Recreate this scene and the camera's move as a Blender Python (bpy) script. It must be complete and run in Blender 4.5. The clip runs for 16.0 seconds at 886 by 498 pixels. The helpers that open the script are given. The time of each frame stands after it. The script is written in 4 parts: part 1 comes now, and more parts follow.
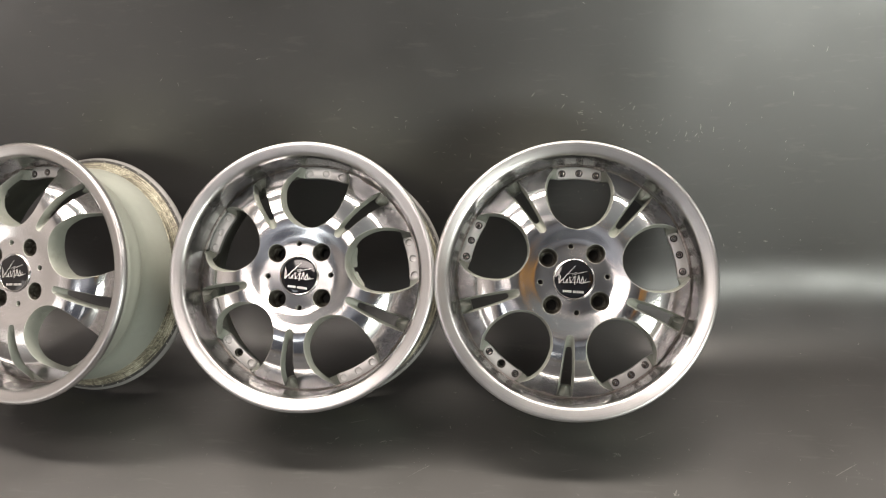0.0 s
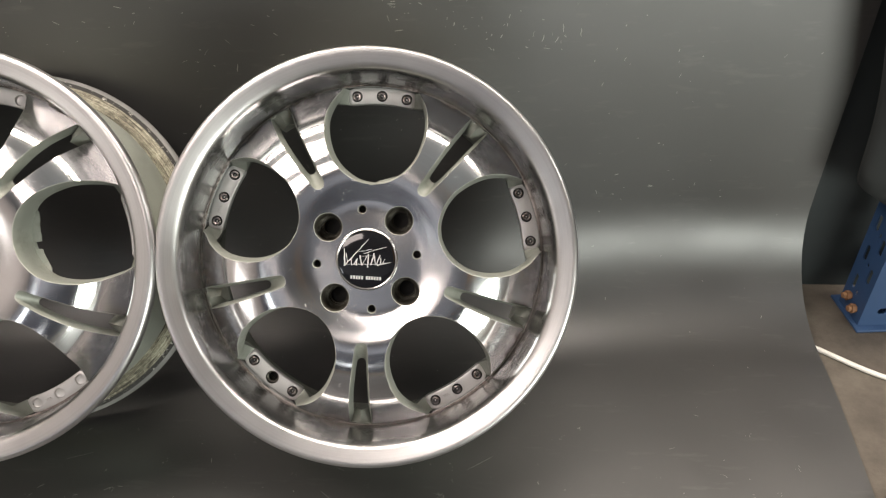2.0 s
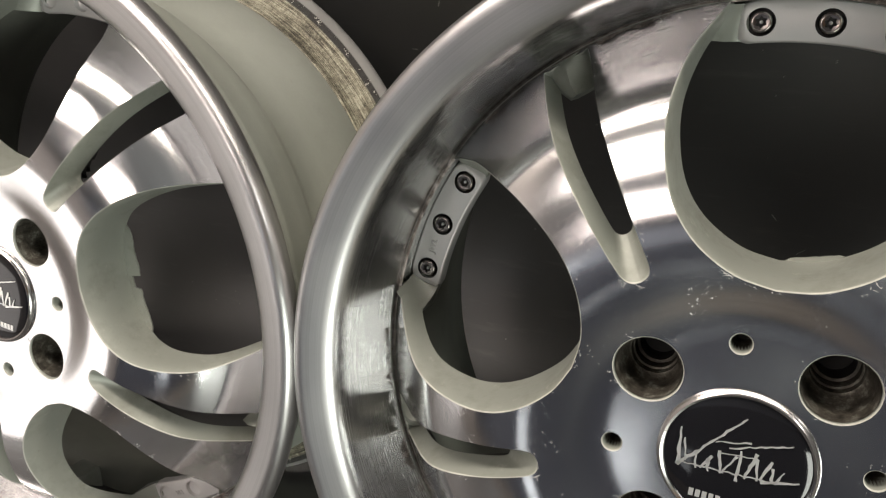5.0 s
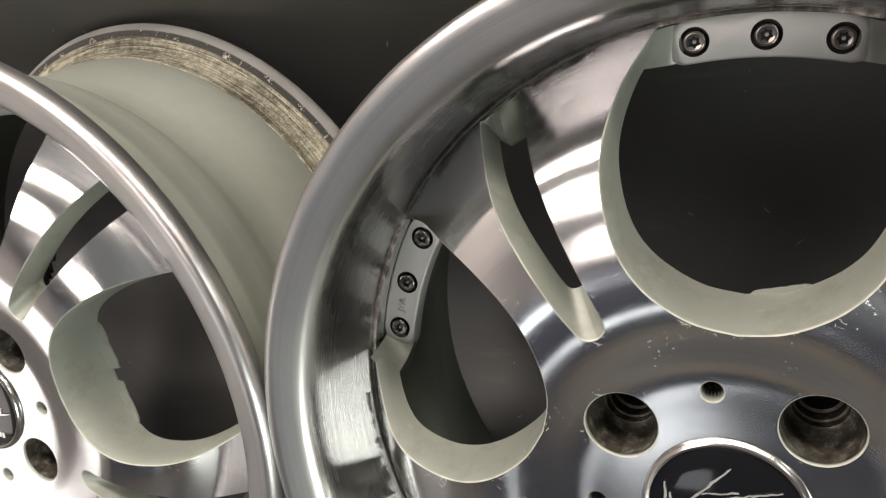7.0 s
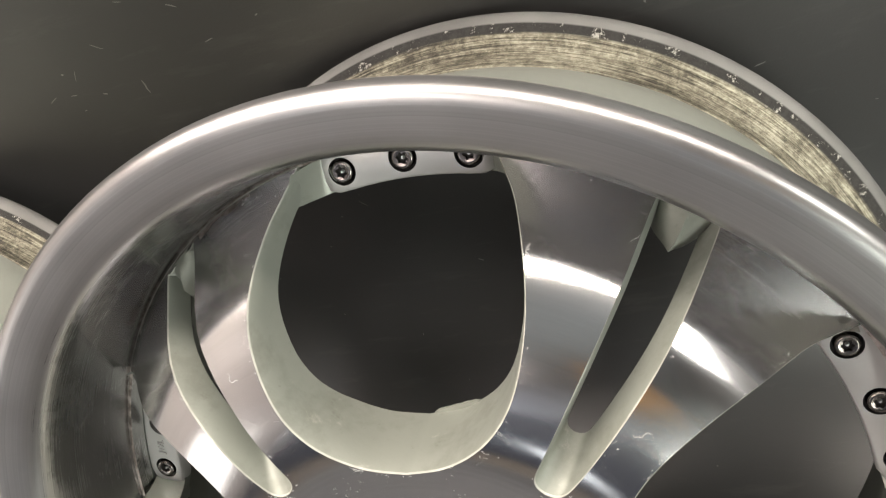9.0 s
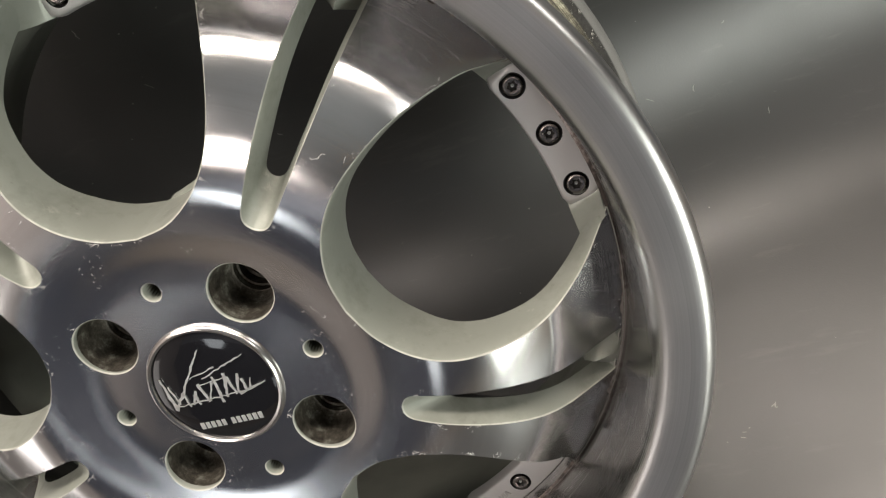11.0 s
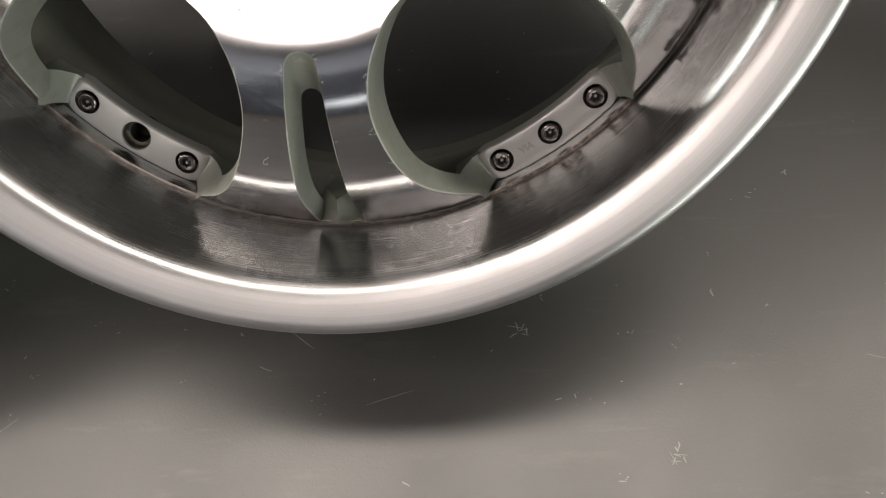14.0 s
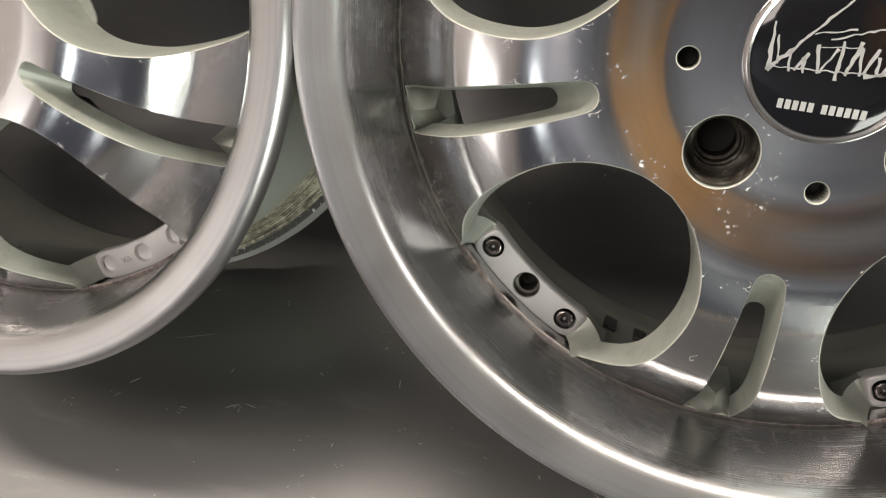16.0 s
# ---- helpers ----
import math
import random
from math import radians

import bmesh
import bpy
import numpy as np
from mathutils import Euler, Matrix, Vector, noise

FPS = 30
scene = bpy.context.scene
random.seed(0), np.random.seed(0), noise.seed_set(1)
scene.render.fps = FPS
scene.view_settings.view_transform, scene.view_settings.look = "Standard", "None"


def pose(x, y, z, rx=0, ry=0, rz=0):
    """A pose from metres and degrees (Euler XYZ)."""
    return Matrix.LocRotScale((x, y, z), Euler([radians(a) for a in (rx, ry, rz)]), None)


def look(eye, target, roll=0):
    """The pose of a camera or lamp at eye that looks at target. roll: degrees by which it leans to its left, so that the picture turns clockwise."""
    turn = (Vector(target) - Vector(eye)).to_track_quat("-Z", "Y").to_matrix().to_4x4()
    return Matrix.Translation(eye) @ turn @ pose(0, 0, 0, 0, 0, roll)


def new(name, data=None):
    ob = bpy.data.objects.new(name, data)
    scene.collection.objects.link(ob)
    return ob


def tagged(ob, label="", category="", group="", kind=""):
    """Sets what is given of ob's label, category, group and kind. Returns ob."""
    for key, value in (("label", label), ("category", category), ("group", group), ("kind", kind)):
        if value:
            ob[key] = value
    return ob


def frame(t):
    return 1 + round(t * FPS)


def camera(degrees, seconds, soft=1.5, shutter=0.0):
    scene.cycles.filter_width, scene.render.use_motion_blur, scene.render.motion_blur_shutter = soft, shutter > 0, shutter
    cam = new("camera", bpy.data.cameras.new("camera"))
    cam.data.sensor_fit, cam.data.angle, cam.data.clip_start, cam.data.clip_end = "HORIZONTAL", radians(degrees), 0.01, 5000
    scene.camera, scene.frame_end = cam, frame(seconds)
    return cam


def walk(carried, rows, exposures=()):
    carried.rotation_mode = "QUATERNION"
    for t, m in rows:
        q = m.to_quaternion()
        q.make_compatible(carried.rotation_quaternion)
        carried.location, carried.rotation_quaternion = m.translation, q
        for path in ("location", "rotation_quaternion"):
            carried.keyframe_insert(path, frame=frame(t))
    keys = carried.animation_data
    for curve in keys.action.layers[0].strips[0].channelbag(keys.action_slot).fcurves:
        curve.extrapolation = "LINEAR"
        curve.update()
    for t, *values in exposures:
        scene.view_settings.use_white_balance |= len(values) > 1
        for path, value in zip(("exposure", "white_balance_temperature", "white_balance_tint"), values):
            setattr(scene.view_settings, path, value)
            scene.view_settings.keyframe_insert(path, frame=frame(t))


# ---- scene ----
# camera and its walk: seconds, place in metres, turn in degrees
cam = camera(59.75, 16.0, soft=1.2)
PATH = [
    (0.0, -0.0646, -0.9929, 0.8921, 60.39, 2.64, 5.97),
    (0.5, 0.0015, -0.7765, 0.8244, 56.39, 1.66, 4.95),
    (1.0, 0.0348, -0.6270, 0.7514, 54.45, 0.64, 2.22),
    (1.5, 0.0551, -0.6110, 0.7418, 53.64, -0.16, 0.69),
    (2.0, 0.0720, -0.6123, 0.7400, 53.52, -0.40, -0.06),
    (2.5, 0.0838, -0.6109, 0.7377, 53.13, -0.40, -0.51),
    (3.0, 0.0807, -0.6117, 0.7342, 52.90, -0.22, -0.79),
    (3.5, 0.0597, -0.5094, 0.7260, 49.78, -0.35, -0.83),
    (4.0, 0.0310, -0.3322, 0.7153, 46.71, 2.65, 8.06),
    (4.5, 0.0045, -0.1927, 0.6111, 42.03, 6.71, 18.12),
    (4.7, -0.0053, -0.1695, 0.5795, 42.13, 8.88, 20.09),
    (6.8, 0.0086, -0.1357, 0.5800, 40.90, 16.94, 17.51),
    (7.0, 0.0209, -0.1151, 0.5815, 40.71, 18.15, 16.58),
    (7.5, 0.0473, -0.0739, 0.5881, 39.70, 19.90, 13.30),
    (8.0, 0.0706, -0.0482, 0.5883, 38.48, 21.42, 10.42),
    (8.5, 0.0902, -0.0452, 0.5873, 37.31, 21.67, 7.25),
    (9.0, 0.1217, -0.0468, 0.5818, 35.56, 21.63, 4.14),
    (9.5, 0.1559, -0.0636, 0.5729, 34.38, 21.42, 1.16),
    (10.0, 0.1781, -0.0913, 0.5657, 32.61, 20.94, -2.04),
    (10.2, 0.1853, -0.1026, 0.5616, 31.90, 20.79, -3.20),
    (12.3, 0.1903, -0.1778, 0.4908, 27.30, 16.99, -9.80),
    (12.5, 0.1828, -0.1841, 0.4778, 27.18, 16.12, -9.74),
    (13.0, 0.1595, -0.2101, 0.4505, 26.99, 13.15, -8.30),
    (13.5, 0.1163, -0.2386, 0.4313, 27.67, 9.86, -5.06),
    (14.0, 0.0651, -0.2528, 0.4181, 28.68, 5.16, -0.76),
    (14.5, 0.0060, -0.2628, 0.4089, 30.53, 2.17, 4.03),
    (15.0, -0.0321, -0.2667, 0.4106, 32.30, 2.79, 9.30),
    (15.5, -0.0555, -0.2549, 0.4321, 34.36, 4.11, 12.92),
    (16.0, -0.0619, -0.2440, 0.4651, 36.96, 5.44, 14.82),
]
walk(cam, [(t, pose(*row)) for t, *row in PATH], [(0.0, 0.28), (0.5, 0.22), (1.3, 0.19), (3.5, 0.11), (4.5, -0.18), (6.8, -0.09), (8.0, 0.22), (9.0, 0.37), (9.5, 0.33), (10.0, 0.10), (12.5, -0.09), (13.0, -0.26), (13.5, -0.42), (14.0, -0.50), (14.5, -0.30), (15.0, 0.32), (16.0, 0.22)])

# ---- light ----
world = bpy.data.worlds.new("world")
scene.world = world
world.use_nodes = True
world.node_tree.nodes["Background"].inputs[0].default_value = (0.75, 0.8, 0.85, 1)
world.node_tree.nodes["Background"].inputs[1].default_value = 0.05


def tube_light(x, y, z, length, width, watts, turn=0.0, color=(1.0, 0.89, 0.79)):
    lamp = bpy.data.lights.new("ceiling_tube_light", "AREA")
    lamp.shape, lamp.size, lamp.size_y, lamp.energy, lamp.color = "RECTANGLE", length, width, watts, color
    ob = new("ceiling_tube_light", lamp)
    ob.matrix_world = pose(x, y, z, 0, 0, turn)
    return ob


CEILING = 2.6
tube_light(-1.40, -0.85, CEILING - 0.10, 1.10, 0.85, 41, color=(1.0, 0.88, 0.81))
tube_light(-0.10, 0.36, CEILING - 0.10, 4.40, 0.30, 128)
tube_light(-0.98, -2.30, CEILING - 0.10, 1.10, 0.85, 29, color=(1.0, 0.87, 0.81))
# daylight through unseen openings in front, and lamps added at both sides
door_light = bpy.data.lights.new("doorway_daylight", "AREA")
door_light.shape, door_light.size, door_light.size_y, door_light.energy, door_light.color = "RECTANGLE", 1.7, 0.9, 62, (0.95, 0.98, 0.90)
new("doorway_daylight", door_light).matrix_world = look((1.75, -2.25, 0.46), (0.35, 0.24, 0.60))
window_light = bpy.data.lights.new("window_daylight", "AREA")
window_light.shape, window_light.size, window_light.size_y, window_light.energy, window_light.color = "RECTANGLE", 0.40, 0.50, 3, (0.92, 0.97, 1.0)
new("window_daylight", window_light).matrix_world = look((-1.70, -3.30, 1.40), (-0.2, 0.0, 0.3))
# fill lamp added at the left to brighten the sheet and floor
side_light = bpy.data.lights.new("side_fill_lamp", "AREA")
side_light.shape, side_light.size, side_light.size_y, side_light.energy, side_light.color = "RECTANGLE", 1.3, 0.9, 7.5, (1.0, 0.94, 0.90)
new("side_fill_lamp", side_light).matrix_world = look((-2.5, -1.45, 0.46), (-0.45, 0.26, 0.50))
# unseen lamp, added where the right spoke's highlight points; no window is known
high_light = bpy.data.lights.new("unseen_high_lamp", "AREA")
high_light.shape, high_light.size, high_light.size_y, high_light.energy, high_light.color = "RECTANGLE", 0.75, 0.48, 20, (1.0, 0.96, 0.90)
new("unseen_high_lamp", high_light).matrix_world = look((2.36, -0.42, 1.85), (0.1, 0.05, 0.37))
vent_light = bpy.data.lights.new("vent_daylight", "AREA")
vent_light.shape, vent_light.size, vent_light.size_y, vent_light.energy, vent_light.color = "RECTANGLE", 0.34, 0.24, 0.60, (0.95, 0.98, 1.0)
new("vent_daylight", vent_light).matrix_world = look((-0.50, -3.30, 0.48), (0.0, 0.0, 0.3))

# ---- materials ----


def material(name, color, rough, metal=0.0, **more):
    """A Principled material; gives the material, its tree and its shader."""
    m = bpy.data.materials.new(name)
    m.use_nodes = True
    t = m.node_tree
    b = t.nodes["Principled BSDF"]
    b.inputs["Base Color"].default_value = (*color, 1)
    b.inputs["Roughness"].default_value = rough
    b.inputs["Metallic"].default_value = metal
    for key, value in more.items():
        b.inputs[key.replace("_", " ")].default_value = value
    return m, t, b


def object_coords(t, scale=(1, 1, 1)):
    c = t.nodes.new("ShaderNodeTexCoord")
    mp = t.nodes.new("ShaderNodeMapping")
    mp.inputs["Scale"].default_value = scale
    t.links.new(c.outputs["Object"], mp.inputs["Vector"])
    return mp.outputs["Vector"]


def noise_tex(t, vector, scale, detail=4.0, rough=0.6):
    n = t.nodes.new("ShaderNodeTexNoise")
    n.inputs["Scale"].default_value = scale
    n.inputs["Detail"].default_value = detail
    n.inputs["Roughness"].default_value = rough
    t.links.new(vector, n.inputs["Vector"])
    return n.outputs["Fac"]


def ramp(t, fac, stops):
    n = t.nodes.new("ShaderNodeValToRGB")
    el = n.color_ramp.elements
    while len(el) < len(stops):
        el.new(0.5)
    for e, (p, c) in zip(el, stops):
        e.position, e.color = p, (*c, 1) if len(c) == 3 else c
    t.links.new(fac, n.inputs["Fac"])
    return n.outputs["Color"]


def grey(v):
    return (v, v, v)


def mix(t, fac, a, b, blend="MIX"):
    n = t.nodes.new("ShaderNodeMix")
    n.data_type, n.blend_type = "RGBA", blend
    for sock, value in ((n.inputs["Factor"], fac), (n.inputs["A"], a), (n.inputs["B"], b)):
        if hasattr(value, "is_output"):
            t.links.new(value, sock)
        else:
            sock.default_value = value if isinstance(value, float) else (*value, 1)
    return n.outputs["Result"]


def bump(t, b, height, strength, distance=0.001):
    n = t.nodes.new("ShaderNodeBump")
    n.inputs["Strength"].default_value = strength
    n.inputs["Distance"].default_value = distance
    t.links.new(height, n.inputs["Height"])
    t.links.new(n.outputs["Normal"], b.inputs["Normal"])
    return n


def radius_of(t):
    """Distance from the wheel's axis (local y), as a socket, and the plain coordinates."""
    v = object_coords(t)
    flat = t.nodes.new("ShaderNodeVectorMath")
    flat.operation = "MULTIPLY"
    flat.inputs[1].default_value = (1, 0, 1)
    t.links.new(v, flat.inputs[0])
    ln = t.nodes.new("ShaderNodeVectorMath")
    ln.operation = "LENGTH"
    t.links.new(flat.outputs["Vector"], ln.inputs[0])
    return ln.outputs["Value"], v


def rings(t, r, scale, detail=3.0):
    """Fine concentric turning lines."""
    c = t.nodes.new("ShaderNodeCombineXYZ")
    t.links.new(r, c.inputs["X"])
    return noise_tex(t, c.outputs["Vector"], scale, detail, 0.7)


def polished(name, color, rough, aniso, grain, lines, pits=0.5, satin=None, streak=0.08):
    m, t, b = material(name, color, rough, 1.0, Anisotropic=aniso, Anisotropic_Rotation=grain)
    tan = t.nodes.new("ShaderNodeTangent")
    tan.direction_type, tan.axis = "RADIAL", "Y"
    t.links.new(tan.outputs["Tangent"], b.inputs["Tangent"])
    r, v = radius_of(t)
    sep = t.nodes.new("ShaderNodeSeparateXYZ")
    t.links.new(v, sep.inputs[0])
    along = t.nodes.new("ShaderNodeMath")
    along.operation = "SUBTRACT"
    t.links.new(r, along.inputs[0])
    t.links.new(sep.outputs["Y"], along.inputs[1])
    broad, fine = rings(t, along.outputs["Value"], lines), rings(t, along.outputs["Value"], 1900.0, 2.0)
    cloud = noise_tex(t, v, 28.0, 4.0)
    spots = ramp(t, noise_tex(t, v, 420.0, 6.0, 0.75), ((0.58, grey(0)), (0.67, grey(1))))
    where = ramp(t, noise_tex(t, v, 30.0, 3.0), ((0.50, grey(0)), (0.66, grey(pits))))
    pit = mix(t, 1.0, spots, where, "MULTIPLY")
    hub = t.nodes.new("ShaderNodeMapRange")
    hub.inputs["From Min"].default_value, hub.inputs["From Max"].default_value = 0.128, 0.105
    t.links.new(r, hub.inputs["Value"])
    pit = mix(t, hub.outputs["Result"], grey(0.0), pit)
    col = mix(t, cloud, color, tuple(c * 0.9 for c in color))
    col = mix(t, 1.0, col, ramp(t, broad, ((0.36, grey(1.0 - streak)), (0.62, grey(1.0)))), "MULTIPLY")
    col = mix(t, 1.0, col, ramp(t, fine, ((0.34, grey(1.0 - streak * 0.5)), (0.60, grey(1.0)))), "MULTIPLY")
    t.links.new(mix(t, pit, col, (0.62, 0.62, 0.60)), b.inputs["Base Color"])
    rg = ramp(t, mix(t, 0.5, cloud, fine), ((0.36, grey(rough * 0.85)), (0.64, grey(rough * 1.2))))
    if satin:
        outer = t.nodes.new("ShaderNodeMapRange")
        outer.inputs["From Min"].default_value, outer.inputs["From Max"].default_value = 0.1865, 0.1935
        t.links.new(r, outer.inputs["Value"])
        brushed = ramp(t, mix(t, 0.6, cloud, fine), ((0.36, grey(satin * 0.85)), (0.64, grey(satin * 1.2))))
        rg = mix(t, outer.outputs["Result"], rg, brushed)
    t.links.new(mix(t, pit, rg, (0.6, 0.6, 0.6)), b.inputs["Roughness"])
    return m


alloy_face = polished("machined_alloy_face", (0.76, 0.76, 0.765), 0.15, 0.6, 0.0, 330.0, 0.85)
alloy_lip = polished("polished_alloy_lip", (0.55, 0.545, 0.54), 0.25, 0.5, 0.25, 330.0, 0.03, 0.34, 0.16)


def plain(name, color, rough, scale=40.0, spread=0.12, metal=0.0):
    m, t, b = material(name, color, rough, metal)
    v = object_coords(t)
    col = mix(t, noise_tex(t, v, scale, 5.0), tuple(c * (1 - spread) for c in color), tuple(min(1, c * (1 + spread)) for c in color))
    t.links.new(col, b.inputs["Base Color"])
    bump(t, b, noise_tex(t, v, scale * 8, 3.0), 0.1, 0.001)
    return m


def silver_paint(name="cast_silver_paint", gain=1.0, dirt=1.0):
    """Dull silver-green paint over casting skin, with stains, grime and pale oxide freckles."""
    m, t, b = material(name, (0.5, 0.53, 0.47), 0.42, 0.25)
    v = object_coords(t)
    big, fine = noise_tex(t, v, 9.0), noise_tex(t, v, 260.0, 3.0)
    col = mix(t, big, tuple(gain * c for c in (0.185, 0.198, 0.172)), tuple(gain * c for c in (0.27, 0.283, 0.25)))
    stain = ramp(t, noise_tex(t, v, 34.0, 6.0, 0.7), ((0.50, grey(0)), (0.68, grey(0.5 * dirt))))
    col = mix(t, stain, col, (0.145, 0.150, 0.124))
    grime = ramp(t, noise_tex(t, v, 130.0, 7.0, 0.8), ((0.60, grey(0)), (0.72, grey(0.45 * dirt))))
    col = mix(t, grime, col, (0.10, 0.096, 0.075))
    freckle = ramp(t, noise_tex(t, v, 95.0, 6.0, 0.75), ((0.62, grey(0)), (0.74, grey(0.7 * dirt))))
    t.links.new(mix(t, freckle, col, (0.36, 0.36, 0.31)), b.inputs["Base Color"])
    rg = ramp(t, big, ((0.3, grey(0.36)), (0.7, grey(0.50))))
    t.links.new(mix(t, stain, rg, grey(0.62)), b.inputs["Roughness"])
    bump(t, b, fine, 0.14, 0.0006)
    return m


paint = silver_paint()
# same paint, cleaner, its colour raised for the overhead light on the barrels
lit_barrel_paint = silver_paint("lit_rim_paint", 1.45, 0.2)


def brake_dust():
    m, t, b = material("brake_dust_grey", (0.1, 0.105, 0.09), 0.6, 0.1)
    v = object_coords(t)
    col = mix(t, noise_tex(t, v, 25.0, 5.0), (0.075, 0.079, 0.068), (0.155, 0.162, 0.138))
    t.links.new(col, b.inputs["Base Color"])
    return m


lining = brake_dust()
# casting back coloured near black to deepen the shade seen through the openings
spoke_back = plain("shade_black_casting_back", (0.022, 0.021, 0.019), 0.7, 60.0, 0.4)


def pad_paint():
    m, t, b = material("bolt_pad_silver", (0.48, 0.475, 0.465), 0.38, 0.45)
    v = object_coords(t)
    bump(t, b, noise_tex(t, v, 500.0, 3.0), 0.15, 0.0004)
    return m


pad_silver = pad_paint()
letter_silver = plain("cast_letter_silver", (0.40, 0.39, 0.38), 0.5, 300.0, 0.2, 0.3)


def bead_dirt():
    """Rear bead seat with torn tyre rubber, corrosion and pale bare streaks that run round the rim."""
    m, t, b = material("rim_bead_residue", (0.2, 0.19, 0.17), 0.6, 0.1)
    v = object_coords(t)
    sep = t.nodes.new("ShaderNodeSeparateXYZ")
    t.links.new(v, sep.inputs[0])
    r, _ = radius_of(t)
    c = t.nodes.new("ShaderNodeCombineXYZ")
    t.links.new(sep.outputs["Y"], c.inputs["X"])
    t.links.new(r, c.inputs["Y"])
    turn = t.nodes.new("ShaderNodeMath")
    turn.operation = "ARCTAN2"
    t.links.new(sep.outputs["X"], turn.inputs[0])
    t.links.new(sep.outputs["Z"], turn.inputs[1])
    short = t.nodes.new("ShaderNodeMath")
    short.operation = "MULTIPLY"
    short.inputs[1].default_value = 0.006
    t.links.new(turn.outputs["Value"], short.inputs[0])
    t.links.new(short.outputs["Value"], c.inputs["Z"])
    lines = noise_tex(t, c.outputs["Vector"], 800.0, 8.0, 0.8)
    patch = noise_tex(t, v, 190.0, 9.0, 0.85)
    wide = noise_tex(t, v, 14.0, 3.0)
    both = mix(t, 0.42, lines, patch)
    both = mix(t, 0.22, both, wide)
    col = ramp(t, both, ((0.41, (0.018, 0.016, 0.013)), (0.465, (0.085, 0.078, 0.056)), (0.515, (0.27, 0.25, 0.185)), (0.575, (0.60, 0.585, 0.46))))
    edge = t.nodes.new("ShaderNodeMapRange")
    edge.inputs["From Min"].default_value, edge.inputs["From Max"].default_value = 0.2018, 0.2030
    t.links.new(r, edge.inputs["Value"])
    flakes = ramp(t, noise_tex(t, v, 190.0, 9.0, 0.8), ((0.39, (0.52, 0.51, 0.46)), (0.435, (0.022, 0.021, 0.019)), (0.6, (0.045, 0.043, 0.04))))
    rim = t.nodes.new("ShaderNodeMapRange")
    rim.inputs["From Min"].default_value, rim.inputs["From Max"].default_value = 0.2066, 0.2074
    t.links.new(r, rim.inputs["Value"])
    flakes = mix(t, rim.outputs["Result"], flakes, ramp(t, wide, ((0.35, (0.19, 0.188, 0.18)), (0.65, (0.29, 0.287, 0.275)))))
    t.links.new(mix(t, edge.outputs["Result"], col, flakes), b.inputs["Base Color"])
    bump(t, b, both, 0.8, 0.002)
    return m


residue = bead_dirt()


def seam_material():
    m, t, b = material("seam_corrosion", (0.5, 0.5, 0.48), 0.45, 0.6)
    v = object_coords(t)
    where = noise_tex(t, v, 11.0, 3.0)
    fine = noise_tex(t, v, 300.0, 4.0, 0.7)
    crust = ramp(t, mix(t, 0.6, fine, where), ((0.42, (0.05, 0.042, 0.036)), (0.49, (0.17, 0.14, 0.125)), (0.56, (0.38, 0.34, 0.32))))
    t.links.new(crust, b.inputs["Base Color"])
    bump(t, b, fine, 0.6, 0.001)
    return m


seam_dirt = seam_material()
worn_edge = plain("worn_casting_edge", (0.36, 0.365, 0.325), 0.6, 180.0, 0.5)
nick_mat = material("bare_alloy_nick", (0.55, 0.55, 0.54), 0.6, 0.2)[0]
black_gloss = material("gloss_black_cap", (0.006, 0.006, 0.007), 0.06)[0]
chrome = material("cap_bezel_chrome", (0.42, 0.41, 0.40), 0.22, 1.0)[0]
emblem_silver = material("emblem_silver", (0.72, 0.72, 0.7), 0.3, 0.8)[0]
bolt_dark = material("dark_chrome_bolt", (0.22, 0.2, 0.19), 0.22, 1.0)[0]
# black put in for the shade inside holes and sockets; also colours the weights
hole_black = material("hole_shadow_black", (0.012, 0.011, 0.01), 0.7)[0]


def bore_metal():
    m, t, b = material("corroded_bore_metal", (0.22, 0.2, 0.16), 0.5, 0.5)
    v = object_coords(t)
    col = ramp(t, noise_tex(t, v, 160.0, 5.0, 0.7), ((0.36, (0.025, 0.022, 0.017)), (0.54, (0.085, 0.077, 0.062)), (0.68, (0.24, 0.245, 0.21))))
    t.links.new(col, b.inputs["Base Color"])
    bump(t, b, noise_tex(t, v, 400.0), 0.4, 0.001)
    return m


bore = bore_metal()


